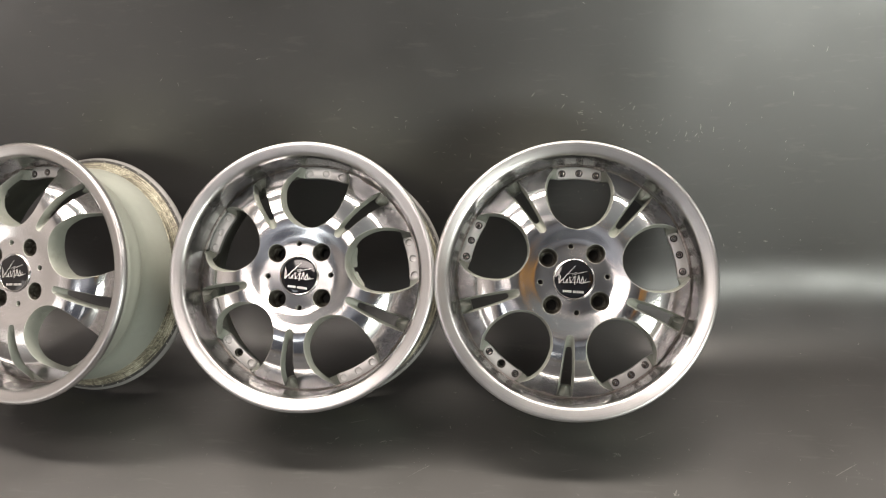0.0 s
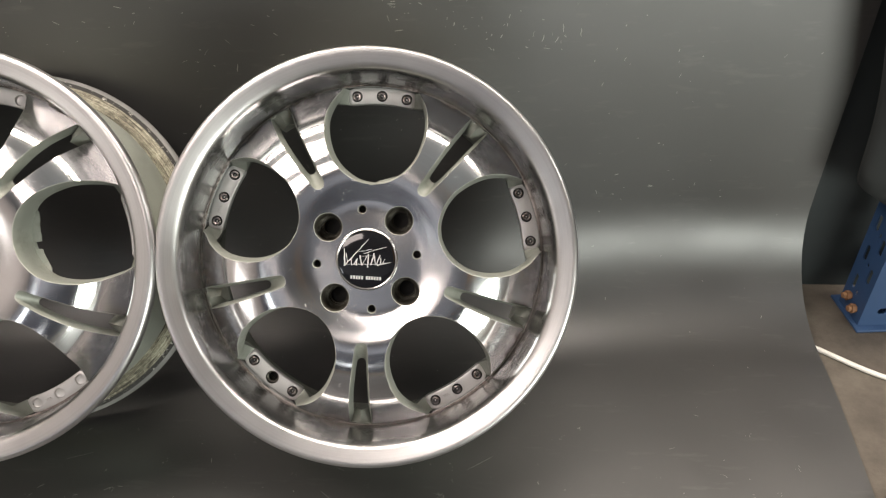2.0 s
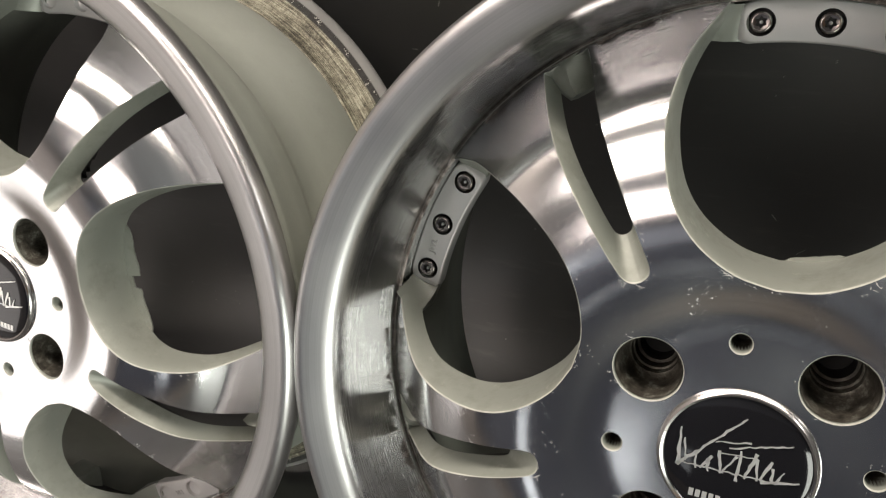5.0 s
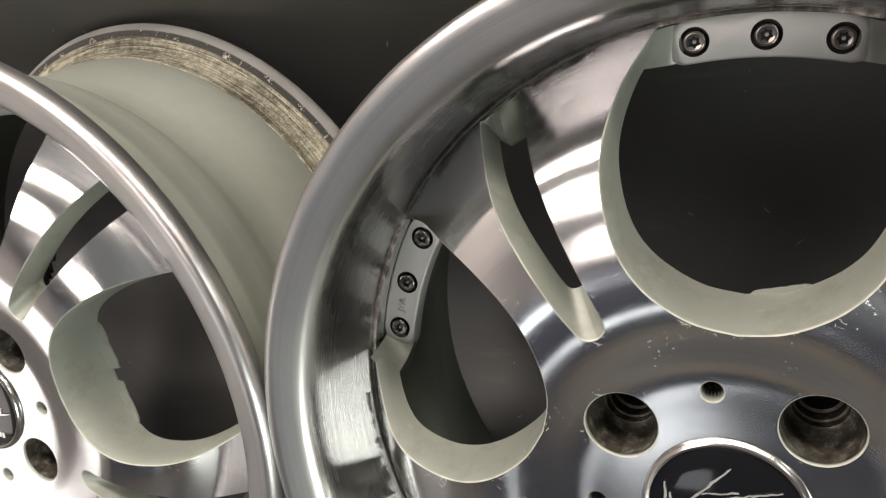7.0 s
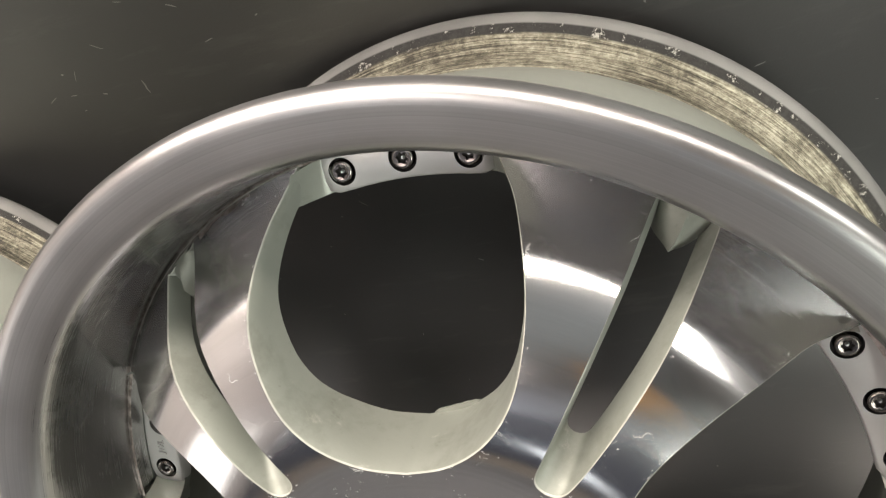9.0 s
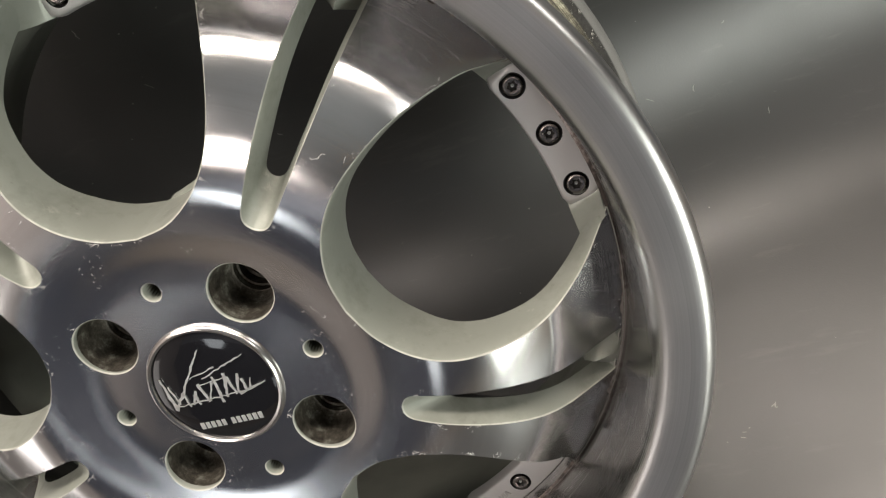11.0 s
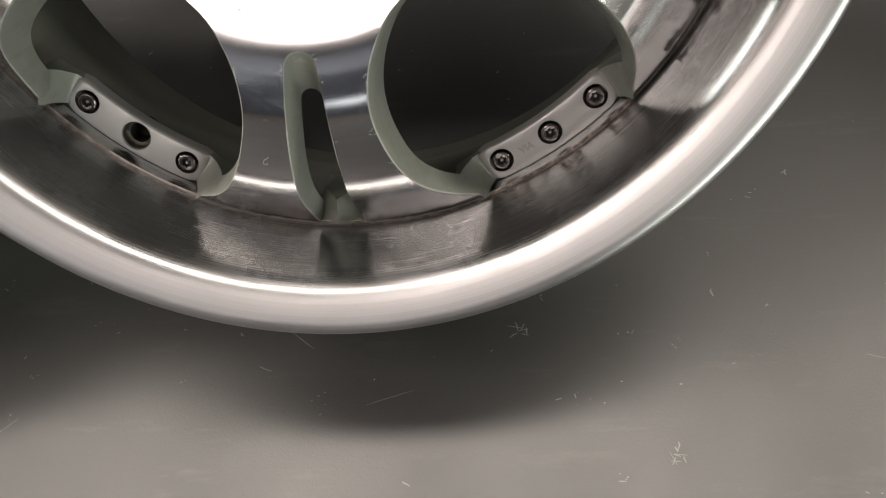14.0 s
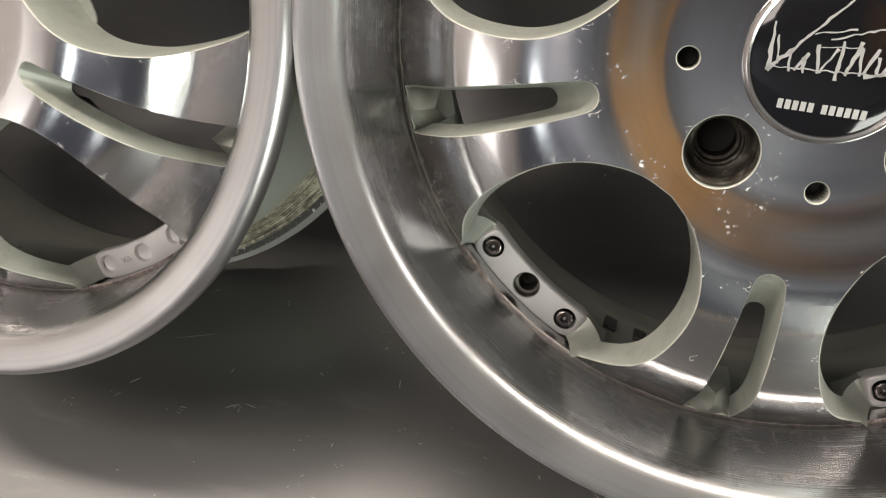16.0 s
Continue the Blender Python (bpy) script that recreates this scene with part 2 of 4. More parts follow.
def sheet_material():
    """Dark grey semi-gloss plastic backdrop with scuffs and fine scratches."""
    m, t, b = material("dark_plastic_sheet", (0.03, 0.029, 0.027), 0.44, IOR=1.56, Specular_IOR_Level=1.0)
    v = object_coords(t)
    cloud = noise_tex(t, v, 2.2, 4.0)
    col = mix(t, cloud, (0.017, 0.0165, 0.0155), (0.027, 0.026, 0.0245))
    dust = ramp(t, noise_tex(t, v, 150.0, 7.0, 0.8), ((0.66, grey(0)), (0.80, grey(0.55))))
    col = mix(t, dust, col, (0.2, 0.195, 0.185))
    for turn, size, lo in ((0.5, 9.0, 0.60), (-0.4, 16.0, 0.62), (1.3, 13.0, 0.63)):
        c = t.nodes.new("ShaderNodeTexCoord")
        mp = t.nodes.new("ShaderNodeMapping")
        mp.inputs["Rotation"].default_value = (turn, turn * 0.6, turn)
        mp.inputs["Scale"].default_value = (1.0, 5.0, 5.0)
        t.links.new(c.outputs["Object"], mp.inputs["Vector"])
        smear = ramp(t, noise_tex(t, mp.outputs["Vector"], size, 6.0, 0.65), ((lo, grey(0)), (lo + 0.16, grey(0.35))))
        col = mix(t, smear, col, (0.10, 0.098, 0.092))
    t.links.new(col, b.inputs["Base Color"])
    rg = ramp(t, noise_tex(t, v, 6.0, 5.0), ((0.3, grey(0.40)), (0.7, grey(0.52))))
    t.links.new(rg, b.inputs["Roughness"])
    fine = noise_tex(t, v, 700.0, 2.0)
    both = mix(t, 0.03, noise_tex(t, v, 3.0, 3.0), fine)
    bump(t, b, both, 0.25, 0.01)
    return m


sheet_mat = sheet_material()
scuff_mat = material("pale_scuff", (0.27, 0.265, 0.25), 0.6)[0]


def concrete_material():
    m, t, b = material("stained_concrete", (0.12, 0.105, 0.085), 0.75)
    v = object_coords(t)
    col = ramp(t, noise_tex(t, v, 7.0, 8.0, 0.7), ((0.3, (0.04, 0.033, 0.026)), (0.5, (0.085, 0.072, 0.057)), (0.7, (0.14, 0.12, 0.095))))
    t.links.new(col, b.inputs["Base Color"])
    bump(t, b, noise_tex(t, v, 90.0, 6.0), 0.4, 0.003)
    return m


concrete = concrete_material()


wall_paint = plain("pinkish_grey_wall_paint", (0.21, 0.185, 0.175), 0.7, 3.0, 0.06)
cool_paint = plain("cool_grey_wall_paint", (0.24, 0.28, 0.34), 0.7, 3.0, 0.05)
ceiling_paint = plain("ceiling_paint", (0.30, 0.315, 0.34), 0.8, 3.0, 0.05)
warm_paint = plain("warm_wall_paint", (0.36, 0.335, 0.325), 0.7, 3.0, 0.06)
dark_paint = plain("dark_grey_wall_paint", (0.10, 0.10, 0.10), 0.7, 3.0, 0.1)
reflector_orange = plain("orange_brown_reflector", (0.76, 0.37, 0.06), 0.6, 6.0, 0.2)
lining_blue = plain("blue_grey_lining", (0.030, 0.041, 0.065), 0.6, 5.0, 0.15)
panel_dark = plain("dark_teal_panel", (0.014, 0.019, 0.020), 0.65, 6.0, 0.2)
cover_dark = plain("dark_grey_cloth", (0.013, 0.016, 0.016), 0.85, 12.0, 0.2)
rack_blue = plain("blue_rack_enamel", (0.024, 0.058, 0.135), 0.5, 20.0, 0.15)
rust = plain("rusty_steel", (0.23, 0.12, 0.06), 0.8, 120.0, 0.5)
cable_white = plain("white_cable_sleeve", (0.62, 0.6, 0.55), 0.5, 30.0, 0.1)
tape_green = plain("green_tape", (0.05, 0.27, 0.13), 0.4, 30.0, 0.1)
clear_film = material("clear_plastic_film", (0.85, 0.88, 0.87), 0.12, 0.0, Transmission_Weight=0.85, IOR=1.2)[0]

# ---- mesh helpers ----


def mesh_of(name, verts, faces, mats, face_mats=None, smooth=True, sharp=40.0):
    me = bpy.data.meshes.new(name)
    me.from_pydata(verts, [], faces)
    for m in mats if isinstance(mats, (list, tuple)) else [mats]:
        me.materials.append(m)
    if face_mats is not None:
        me.polygons.foreach_set("material_index", face_mats)
    me.polygons.foreach_set("use_smooth", [smooth] * len(me.polygons))
    if smooth and sharp:
        me.set_sharp_from_angle(angle=radians(sharp))
    me.update()
    return me


def part(name, me, parent, m=None, label=""):
    ob = new(name, me)
    ob.parent = parent
    if m is not None:
        ob.matrix_basis = m
    return tagged(ob, label)


def lathe(name, profile, mats, segs=160, closed=False, sharp=35.0):
    """A profile of (radius, y) turned about the local y axis."""
    verts, faces = [], []
    n = len(profile)
    for i in range(segs):
        a = 2 * math.pi * i / segs
        c, s = math.cos(a), math.sin(a)
        verts += [(r * c, y, r * s) for r, y in profile]
    for i in range(segs):
        j = (i + 1) % segs
        for k in range(n if closed else n - 1):
            l = (k + 1) % n
            faces.append((i * n + k, i * n + l, j * n + l, j * n + k))
    return mesh_of(name, verts, faces, mats, sharp=sharp)


def spline(points, per=6, ends=True):
    """Catmull-Rom through 2D points."""
    pts = [Vector(p) for p in points]
    out = []
    for i in range(len(pts) - 1):
        p0, p1, p2, p3 = pts[max(i - 1, 0)], pts[i], pts[i + 1], pts[min(i + 2, len(pts) - 1)]
        for k in range(per):
            u = k / per
            out.append(0.5 * ((2 * p1) + (p2 - p0) * u + (2 * p0 - 5 * p1 + 4 * p2 - p3) * u * u + (3 * p1 - p0 - 3 * p2 + p3) * u ** 3))
    out.append(pts[-1])
    return out


def box_bm(bm, x0, x1, y0, y1, z0, z1, bevel=0.0):
    made = bmesh.ops.create_cube(bm, size=1.0)["verts"]
    for v in made:
        v.co = Vector((x0 + (v.co.x + 0.5) * (x1 - x0), y0 + (v.co.y + 0.5) * (y1 - y0), z0 + (v.co.z + 0.5) * (z1 - z0)))
    if bevel:
        edges = list({e for v in made for e in v.link_edges})
        bmesh.ops.bevel(bm, geom=edges, offset=bevel, segments=2, affect="EDGES", profile=0.5)


def bm_mesh(name, bm, mat, smooth=False):
    me = bpy.data.meshes.new(name)
    bm.to_mesh(me)
    bm.free()
    me.materials.append(mat)
    if smooth:
        me.polygons.foreach_set("use_smooth", [True] * len(me.polygons))
        me.set_sharp_from_angle(angle=radians(40))
    return me


def box(name, x0, x1, y0, y1, z0, z1, mat, bevel=0.0):
    bm = bmesh.new()
    box_bm(bm, x0, x1, y0, y1, z0, z1, bevel)
    return bm_mesh(name, bm, mat, bevel > 0)

# ---- the room ----


ROOM = (-2.6, 2.4, -3.4, 1.2)
x0, x1, y0, y1 = ROOM
tagged(new("floor", box("floor", x0, x1, y0, y1, -0.15, -0.008, concrete)), "stained brown-grey concrete floor", "floor", kind="structure")
tagged(new("ceiling", box("ceiling", x0, x1, y0, y1, CEILING, CEILING + 0.1, ceiling_paint)), "plain pale blue-grey ceiling", "ceiling", kind="structure")
tagged(new("wall_north", box("wall_north", x0, x1, y1, y1 + 0.1, -0.15, CEILING, wall_paint)), "plain pinkish grey painted wall", "wall", kind="structure")
tagged(new("wall_south", box("wall_south", x0, x1, y0 - 0.1, y0, -0.15, CEILING, cool_paint)), "plain cool blue-grey painted wall", "wall", kind="structure")
tagged(new("wall_west", box("wall_west", x0 - 0.1, x0, y0 - 0.1, y1 + 0.1, -0.15, CEILING, warm_paint)), "plain warm grey painted wall", "wall", kind="structure")
tagged(new("wall_east", box("wall_east", x1, x1 + 0.1, y0 - 0.1, y1 + 0.1, -0.15, CEILING, dark_paint)), "plain dark grey painted wall", "wall", kind="structure")

# unseen box added to give the polished hubs their orange reflection
tagged(new("orange_reflector_box", box("orange_reflector_box", 0.92, 1.75, -3.10, -2.55, 1.90, 2.585, reflector_orange, 0.006)), "unseen orange-brown box hung under the ceiling for reflections", "cabinet", kind="structure")

# unseen dark lining, put in so the spokes mirror something dark blue
tagged(new("added_dark_lining", box("added_dark_lining", x0 + 0.01, x1 - 0.01, y0 + 0.004, y0 + 0.05, -0.008, 1.60, lining_blue)), "unseen dark blue-grey lower lining added for reflections", "wall lining", kind="structure")

# backdrop sheet: level floor, cove and upright back
COVE = 0.15


def smooth_step(a, b, x):
    u = min(1, max(0, (x - a) / (b - a)))
    return u * u * (3 - 2 * u)


def wall_y(x):
    return 0.266 + 0.03 * smooth_step(0.12, 0.42, x)


def sheet_point(s, x):
    """A place on the sheet: s runs from the front edge along the floor, up the cove and the back."""
    w = wall_y(x)
    flat, arc = 1.5 + w - COVE, COVE * math.pi / 2
    if s < flat:
        y, z = -1.5 + s, 0.0
        y, z, ny, nz = y, z, 0.0, 1.0
    elif s < flat + arc:
        a = (s - flat) / COVE
        y, z, ny, nz = w - COVE + COVE * math.sin(a), COVE - COVE * math.cos(a), -math.sin(a), math.cos(a)
    else:
        y, z, ny, nz = w, COVE + s - flat - arc, -1.0, 0.0
    return y, z, ny, nz


def right_edge(s):
    return 0.548 + 0.047 * smooth_step(1.2, 1.72, s)


def build_sheet():
    ns, nx = 150, 70
    verts, faces = [], []
    for layer in (0, 1):
        for i in range(ns + 1):
            s = 2.75 * i / ns
            xr = right_edge(s)
            for j in range(nx + 1):
                x = -2.2 + (xr + 2.2) * j / nx
                y, z, ny, nz = sheet_point(s, x)
                wave = 0.0012 * noise.noise((x * 2.5, s * 3.0, 0.3))
                d = wave - 0.002 * layer
                verts.append((x, y + ny * d, z + nz * d))
    row, lay = nx + 1, (ns + 1) * (nx + 1)
    for i in range(ns):
        for j in range(nx):
            a = i * row + j
            faces.append((a, a + 1, a + row + 1, a + row))
            b = a + lay
            faces.append((b, b + row, b + row + 1, b + 1))
    for i in range(ns):
        a = i * row + nx
        faces.append((a, a + lay, a + lay + row, a + row))
    return mesh_of("backdrop", verts, faces, sheet_mat, sharp=60)


tagged(new("backdrop", build_sheet()), "dark grey scuffed plastic backdrop sheet curving up", "backdrop", kind="structure")

# ---- wheels ----
FACE = [(0.0, 0.0), (0.04, 0.0), (0.0545, 0.0), (0.0585, -0.0004), (0.0625, -0.0011), (0.067, -0.0021), (0.073, -0.0035), (0.080, -0.0048), (0.087, -0.0057), (0.095, -0.0060), (0.104, -0.0054), (0.113, -0.0038), (0.1215, -0.0015), (0.13, 0.0014), (0.1375, 0.0047), (0.145, 0.0092), (0.1515, 0.0147), (0.158, 0.0222), (0.169, 0.0375), (0.182, 0.0545)]
# how thick the casting is behind its machined face, by radius, and at the edge of a slot
THICK = [(0.0, 0.042), (0.06, 0.035), (0.074, 0.0335), (0.09, 0.0310), (0.105, 0.0262), (0.12, 0.0225), (0.145, 0.0195), (0.165, 0.0200), (0.182, 0.0220)]
SLOT_THICK = 0.0150
OUTER = 0.1808
OPENING = 86.6
LUG = 50.4


def interp(table, r):
    return float(np.interp(r, [p[0] for p in table], [p[1] for p in table]))


def smoothed(table, step=0.0005, spread=0.0042):
    """A turned profile without kinks: the table's line, softened along the radius."""
    r = np.arange(-0.03, 0.2101, step)
    last, slope = table[-1], (table[-1][1] - table[-2][1]) / (table[-1][0] - table[-2][0])
    y = np.interp(np.abs(r), [p[0] for p in table], [p[1] for p in table]) + np.maximum(0.0, r - last[0]) * slope
    k = np.exp(-0.5 * (np.arange(-30, 31) * step / spread) ** 2)
    return r[30:-30], np.convolve(y, k / k.sum(), mode="valid")


FACE_R, FACE_Y = smoothed(FACE)


def face_y(r):
    return float(np.interp(r, FACE_R, FACE_Y))


def face_normal(x, z):
    r = math.hypot(x, z)
    if r < 1e-6:
        return Vector((0, -1, 0))
    d = (face_y(r + 0.0012) - face_y(max(0.0, r - 0.0012))) / 0.0024
    return Vector((d * x / r, -1, d * z / r)).normalized()


# half outlines in (sideways, outward) metres from the axis
HALF_OPENING = [(0.0, 0.0742), (0.0145, 0.0768), (0.0275, 0.0838), (0.0370, 0.0925), (0.0440, 0.1030), (0.0490, 0.1165), (0.0518, 0.1310), (0.0515, 0.1450), (0.0485, 0.1590), (0.0435, 0.1690), (0.0395, 0.1764)]
HALF_SLOT = [(0.0, 0.0828), (0.0035, 0.0838), (0.0058, 0.0868), (0.0068, 0.0930), (0.0080, 0.1060), (0.0097, 0.1260), (0.0110, 0.1500), (0.0118, 0.1770), (0.0085, 0.1785), (0.0, 0.1788)]


def mirrored(half, per, closed):
    right = spline(half, per)
    left = [Vector((-p.x, p.y)) for p in reversed(right[1:])]
    loop = left + right
    return loop[1:] if closed else loop


def turned(p, degrees):
    """(sideways, outward) about a spoke or opening at that angle to (x, z)."""
    a = radians(degrees)
    return Vector((p.x * math.sin(a) + p.y * math.cos(a), -p.x * math.cos(a) + p.y * math.sin(a)))


def circle(cx, cz, r, n):
    return [Vector((cx + r * math.cos(2 * math.pi * i / n), cz + r * math.sin(2 * math.pi * i / n))) for i in range(n)]


def inside(poly, x, z):
    px, pz = np.array([p[0] for p in poly]), np.array([p[1] for p in poly])
    qx, qz = np.roll(px, -1), np.roll(pz, -1)
    x, z = np.asarray(x)[:, None], np.asarray(z)[:, None]
    cross = ((pz > z) != (qz > z)) & (x < (qx - px) * (z - pz) / (qz - pz + 1e-15) + px)
    return cross.sum(1) % 2 == 1


def spoke_disc():
    """The spoked disc: machined front, cast side walls and back, all in one casting."""
    from mathutils import geometry
    outer = []
    notch = mirrored(HALF_OPENING, 5, False)
    for k in range(5):
        a = OPENING + 72 * k
        outer += [turned(p, a) for p in reversed(notch)]
        e0 = turned(notch[0], a)
        e1 = turned(notch[-1], a + 72)
        a0, a1 = math.atan2(e0.y, e0.x), math.atan2(e1.y, e1.x)
        a1 += 2 * math.pi if a1 < a0 else 0
        outer += [Vector((OUTER * math.cos(a0 + (a1 - a0) * i / 14), OUTER * math.sin(a0 + (a1 - a0) * i / 14))) for i in range(1, 14)]
    loops = [outer]
    slot = mirrored(HALF_SLOT, 4, True)
    for k in range(5):
        loops.append([turned(p, OPENING + 36 + 72 * k) for p in slot])
    for k in range(4):
        a = radians(LUG + 90 * k)
        loops.append(circle(0.05 * math.cos(a), 0.05 * math.sin(a), 0.0145, 40))
        a += math.pi / 4
        loops.append(circle(0.05 * math.cos(a), 0.05 * math.sin(a), 0.0046, 20))
    loops.append(circle(0, 0, 0.0312, 72))
    points, edges, back = [], [], []
    for q, loop in enumerate(loops):
        start, n = len(points), len(loop)
        for i, p in enumerate(loop):
            points.append(p)
            edges.append((start + i, start + (i + 1) % n))
            t = (loop[(i + 1) % n] - loop[i - 1]).normalized()
            side = Vector((t.y, -t.x))
            r = p.length
            if q == 0:
                b = p + side * (0.0035 if r < OUTER - 0.0008 else 0.0)
                deep = interp(THICK, r)
            elif q <= 5:
                a = radians(OPENING + 36 + 72 * (q - 1))
                out, across = Vector((math.cos(a), math.sin(a))), Vector((math.sin(a), -math.cos(a)))
                u, w = p.dot(across), p.dot(out)
                w2 = 0.1010 + (w - 0.083) * (0.172 - 0.1010) / (0.1788 - 0.083)
                b = across * (u * 0.70) + out * w2
                deep = SLOT_THICK
            else:
                b = p.copy()
                deep = interp(THICK, r)
            back.append((b, face_y(b.length) + deep))
    fixed = len(points)
    poly = [[(p.x, p.y) for p in loop] for loop in loops]
    grid = []
    for r in np.arange(0.033, OUTER - 0.0015, 0.0034):
        n = max(24, int(2 * math.pi * r / 0.0052))
        grid += [(r * math.cos(2 * math.pi * i / n), r * math.sin(2 * math.pi * i / n)) for i in range(n)]
    grid = np.array(grid)
    keep = inside(poly[0], grid[:, 0], grid[:, 1])
    for p in poly[1:]:
        keep &= ~inside(p, grid[:, 0], grid[:, 1])
    bound = np.array([(p.x, p.y) for p in points])
    near = np.sqrt(((grid[:, None, :] - bound[None]) ** 2).sum(2)).min(1)
    grid = grid[keep & (near > 0.0015)]
    points += [Vector(p) for p in grid]
    vo, _, fo, _, _, _ = geometry.delaunay_2d_cdt(points, edges, [], 0, 1e-7)
    cx = np.array([sum(vo[i].x for i in f) / len(f) for f in fo])
    cz = np.array([sum(vo[i].y for i in f) / len(f) for f in fo])
    keep = inside(poly[0], cx, cz)
    for p in poly[1:]:
        keep &= ~inside(p, cx, cz)
    tris = [f for f, ok in zip(fo, keep) if ok]
    n = len(vo)
    verts = [(p.x, face_y(p.length), p.y) for p in vo]
    normals = [face_normal(p.x, p.y) for p in vo]
    front = []
    for f in tris:
        a, b, c = (vo[i] for i in f)
        turn = (b - a).cross(c - a)
        front.append(tuple(f) if turn > 0 else tuple(reversed(f)))
    back_pts = [back[i] if i < fixed else (p, face_y(p.length) + interp(THICK, p.length)) for i, p in enumerate(vo)]
    verts += [(p.x, y, p.y) for p, y in back_pts]
    rear = [tuple(i + n for i in reversed(f)) for f in front]
    front_me = mesh_of("machined_face", verts[:n], front, alloy_face, sharp=0)
    front_me.normals_split_custom_set_from_vertices(normals)
    # side walls with a small rounded edge, joined to the back
    wv = list(verts[n:])
    wf = [tuple(i - n for i in f) for f in rear]
    start, rim = 0, []
    for loop in loops:
        m = len(loop)
        base = len(wv)
        rim.append((len(wf), m))
        centre = sum((Vector((p.x, 0, p.y)) for p in loop), Vector()) / m
        for i in range(m):
            f = Vector(verts[start + i])
            b = Vector(verts[n + start + i])
            t = (loop[(i + 1) % m] - loop[i - 1]).normalized()
            side = Vector((t.y, 0, -t.x)) if loop is loops[0] else (centre - Vector((f.x, 0, f.z))).normalized()
            wv += [tuple(f), tuple(f + side * 0.0005 + Vector((0, 0.0006, 0))), tuple(f.lerp(b, 0.5) + side * 0.0004)]
        for i in range(m):
            j = (i + 1) % m
            p, q = base + i * 3, base + j * 3
            wf += [(p, p + 1, q + 1, q), (p + 1, p + 2, q + 2, q + 1), (p + 2, start + i, start + j, q + 2)]
        start += m
    # back faces take the shade-dark colour, walls the paint
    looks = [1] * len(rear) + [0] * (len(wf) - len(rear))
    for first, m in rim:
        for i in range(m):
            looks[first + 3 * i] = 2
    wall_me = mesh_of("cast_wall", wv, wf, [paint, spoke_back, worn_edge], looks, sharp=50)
    return front_me, wall_me, poly


LIP = [(0.1806, 0.0640), (0.1815, 0.0590), (0.1822, 0.0555), (0.1830, 0.0500), (0.1842, 0.0400), (0.1856, 0.0280), (0.1867, 0.0165), (0.1874, 0.0110), (0.1884, 0.0068), (0.1897, 0.0037), (0.1913, 0.0018), (0.1932, 0.0006), (0.1960, -0.0004), (0.2000, -0.0016), (0.2040, -0.0028), (0.2066, -0.0034), (0.2087, -0.0030), (0.2103, -0.0016), (0.2113, 0.0008), (0.2117, 0.0036), (0.2114, 0.0064), (0.2102, 0.0086)]
# corroded seam where the lip meets the spokes
SEAM = [(0.1803, 0.0546), (0.1809, 0.0542), (0.1816, 0.0545), (0.1822, 0.0548)]
BARREL = [(0.2101, 0.0087), (0.2050, 0.0096), (0.1980, 0.0110), (0.1945, 0.0140), (0.1930, 0.0260), (0.1936, 0.0340), (0.1930, 0.0380), (0.1900, 0.0450), (0.1885, 0.0560), (0.1872, 0.0660), (0.1835, 0.0740), (0.1785, 0.0810), (0.1765, 0.0870), (0.1762, 0.0980), (0.1785, 0.1080), (0.1835, 0.1220), (0.1870, 0.1340), (0.1885, 0.1400), (0.1890, 0.1440), (0.1894, 0.1484)]
REAR = [(0.1894, 0.1485), (0.1904, 0.1494), (0.1899, 0.1506), (0.1906, 0.1518), (0.1901, 0.1528), (0.1908, 0.1545), (0.1916, 0.1580), (0.1935, 0.1625), (0.1975, 0.1655), (0.2030, 0.1668), (0.2072, 0.1680), (0.2100, 0.1702), (0.2113, 0.1728), (0.2112, 0.1752), (0.2095, 0.1768), (0.2070, 0.1770)]
INSIDE = [(0.2070, 0.1771), (0.2045, 0.1755), (0.1990, 0.1735), (0.1900, 0.1715), (0.1865, 0.1650), (0.1850, 0.1450), (0.1820, 0.1340), (0.1745, 0.1110), (0.1722, 0.1000), (0.1722, 0.0880), (0.1755, 0.0800), (0.1812, 0.0720), (0.1812, 0.0640)]


def crust_mesh(middle, seed):
    """A thin ragged crust of corrosion on a spoke's end where it meets the lip, round the angle given."""
    rng = random.Random(seed)
    verts, faces = [], []
    n, width = 70, 0.0006
    for i in range(n + 1):
        a = radians(middle - 15.5 + 31.0 * i / n)
        width = min(0.0034, max(0.0003, width + rng.gauss(0, 0.0005)))
        if abs(i / n - 0.5) < 0.16:
            width = 0.0003
        for r in (0.1806, 0.1806 - width * 0.6, 0.1806 - width):
            lift = 0.0002 + (0.0003 if r < 0.1806 and r > 0.1806 - width else 0.0) * rng.random()
            verts.append((r * math.cos(a), face_y(r) - lift, r * math.sin(a)))
    for i in range(n):
        for k in (0, 1):
            p = 3 * i + k
            faces.append((p, p + 1, p + 4, p + 3))
    return mesh_of("seam_crust", verts, faces, seam_dirt, sharp=0)


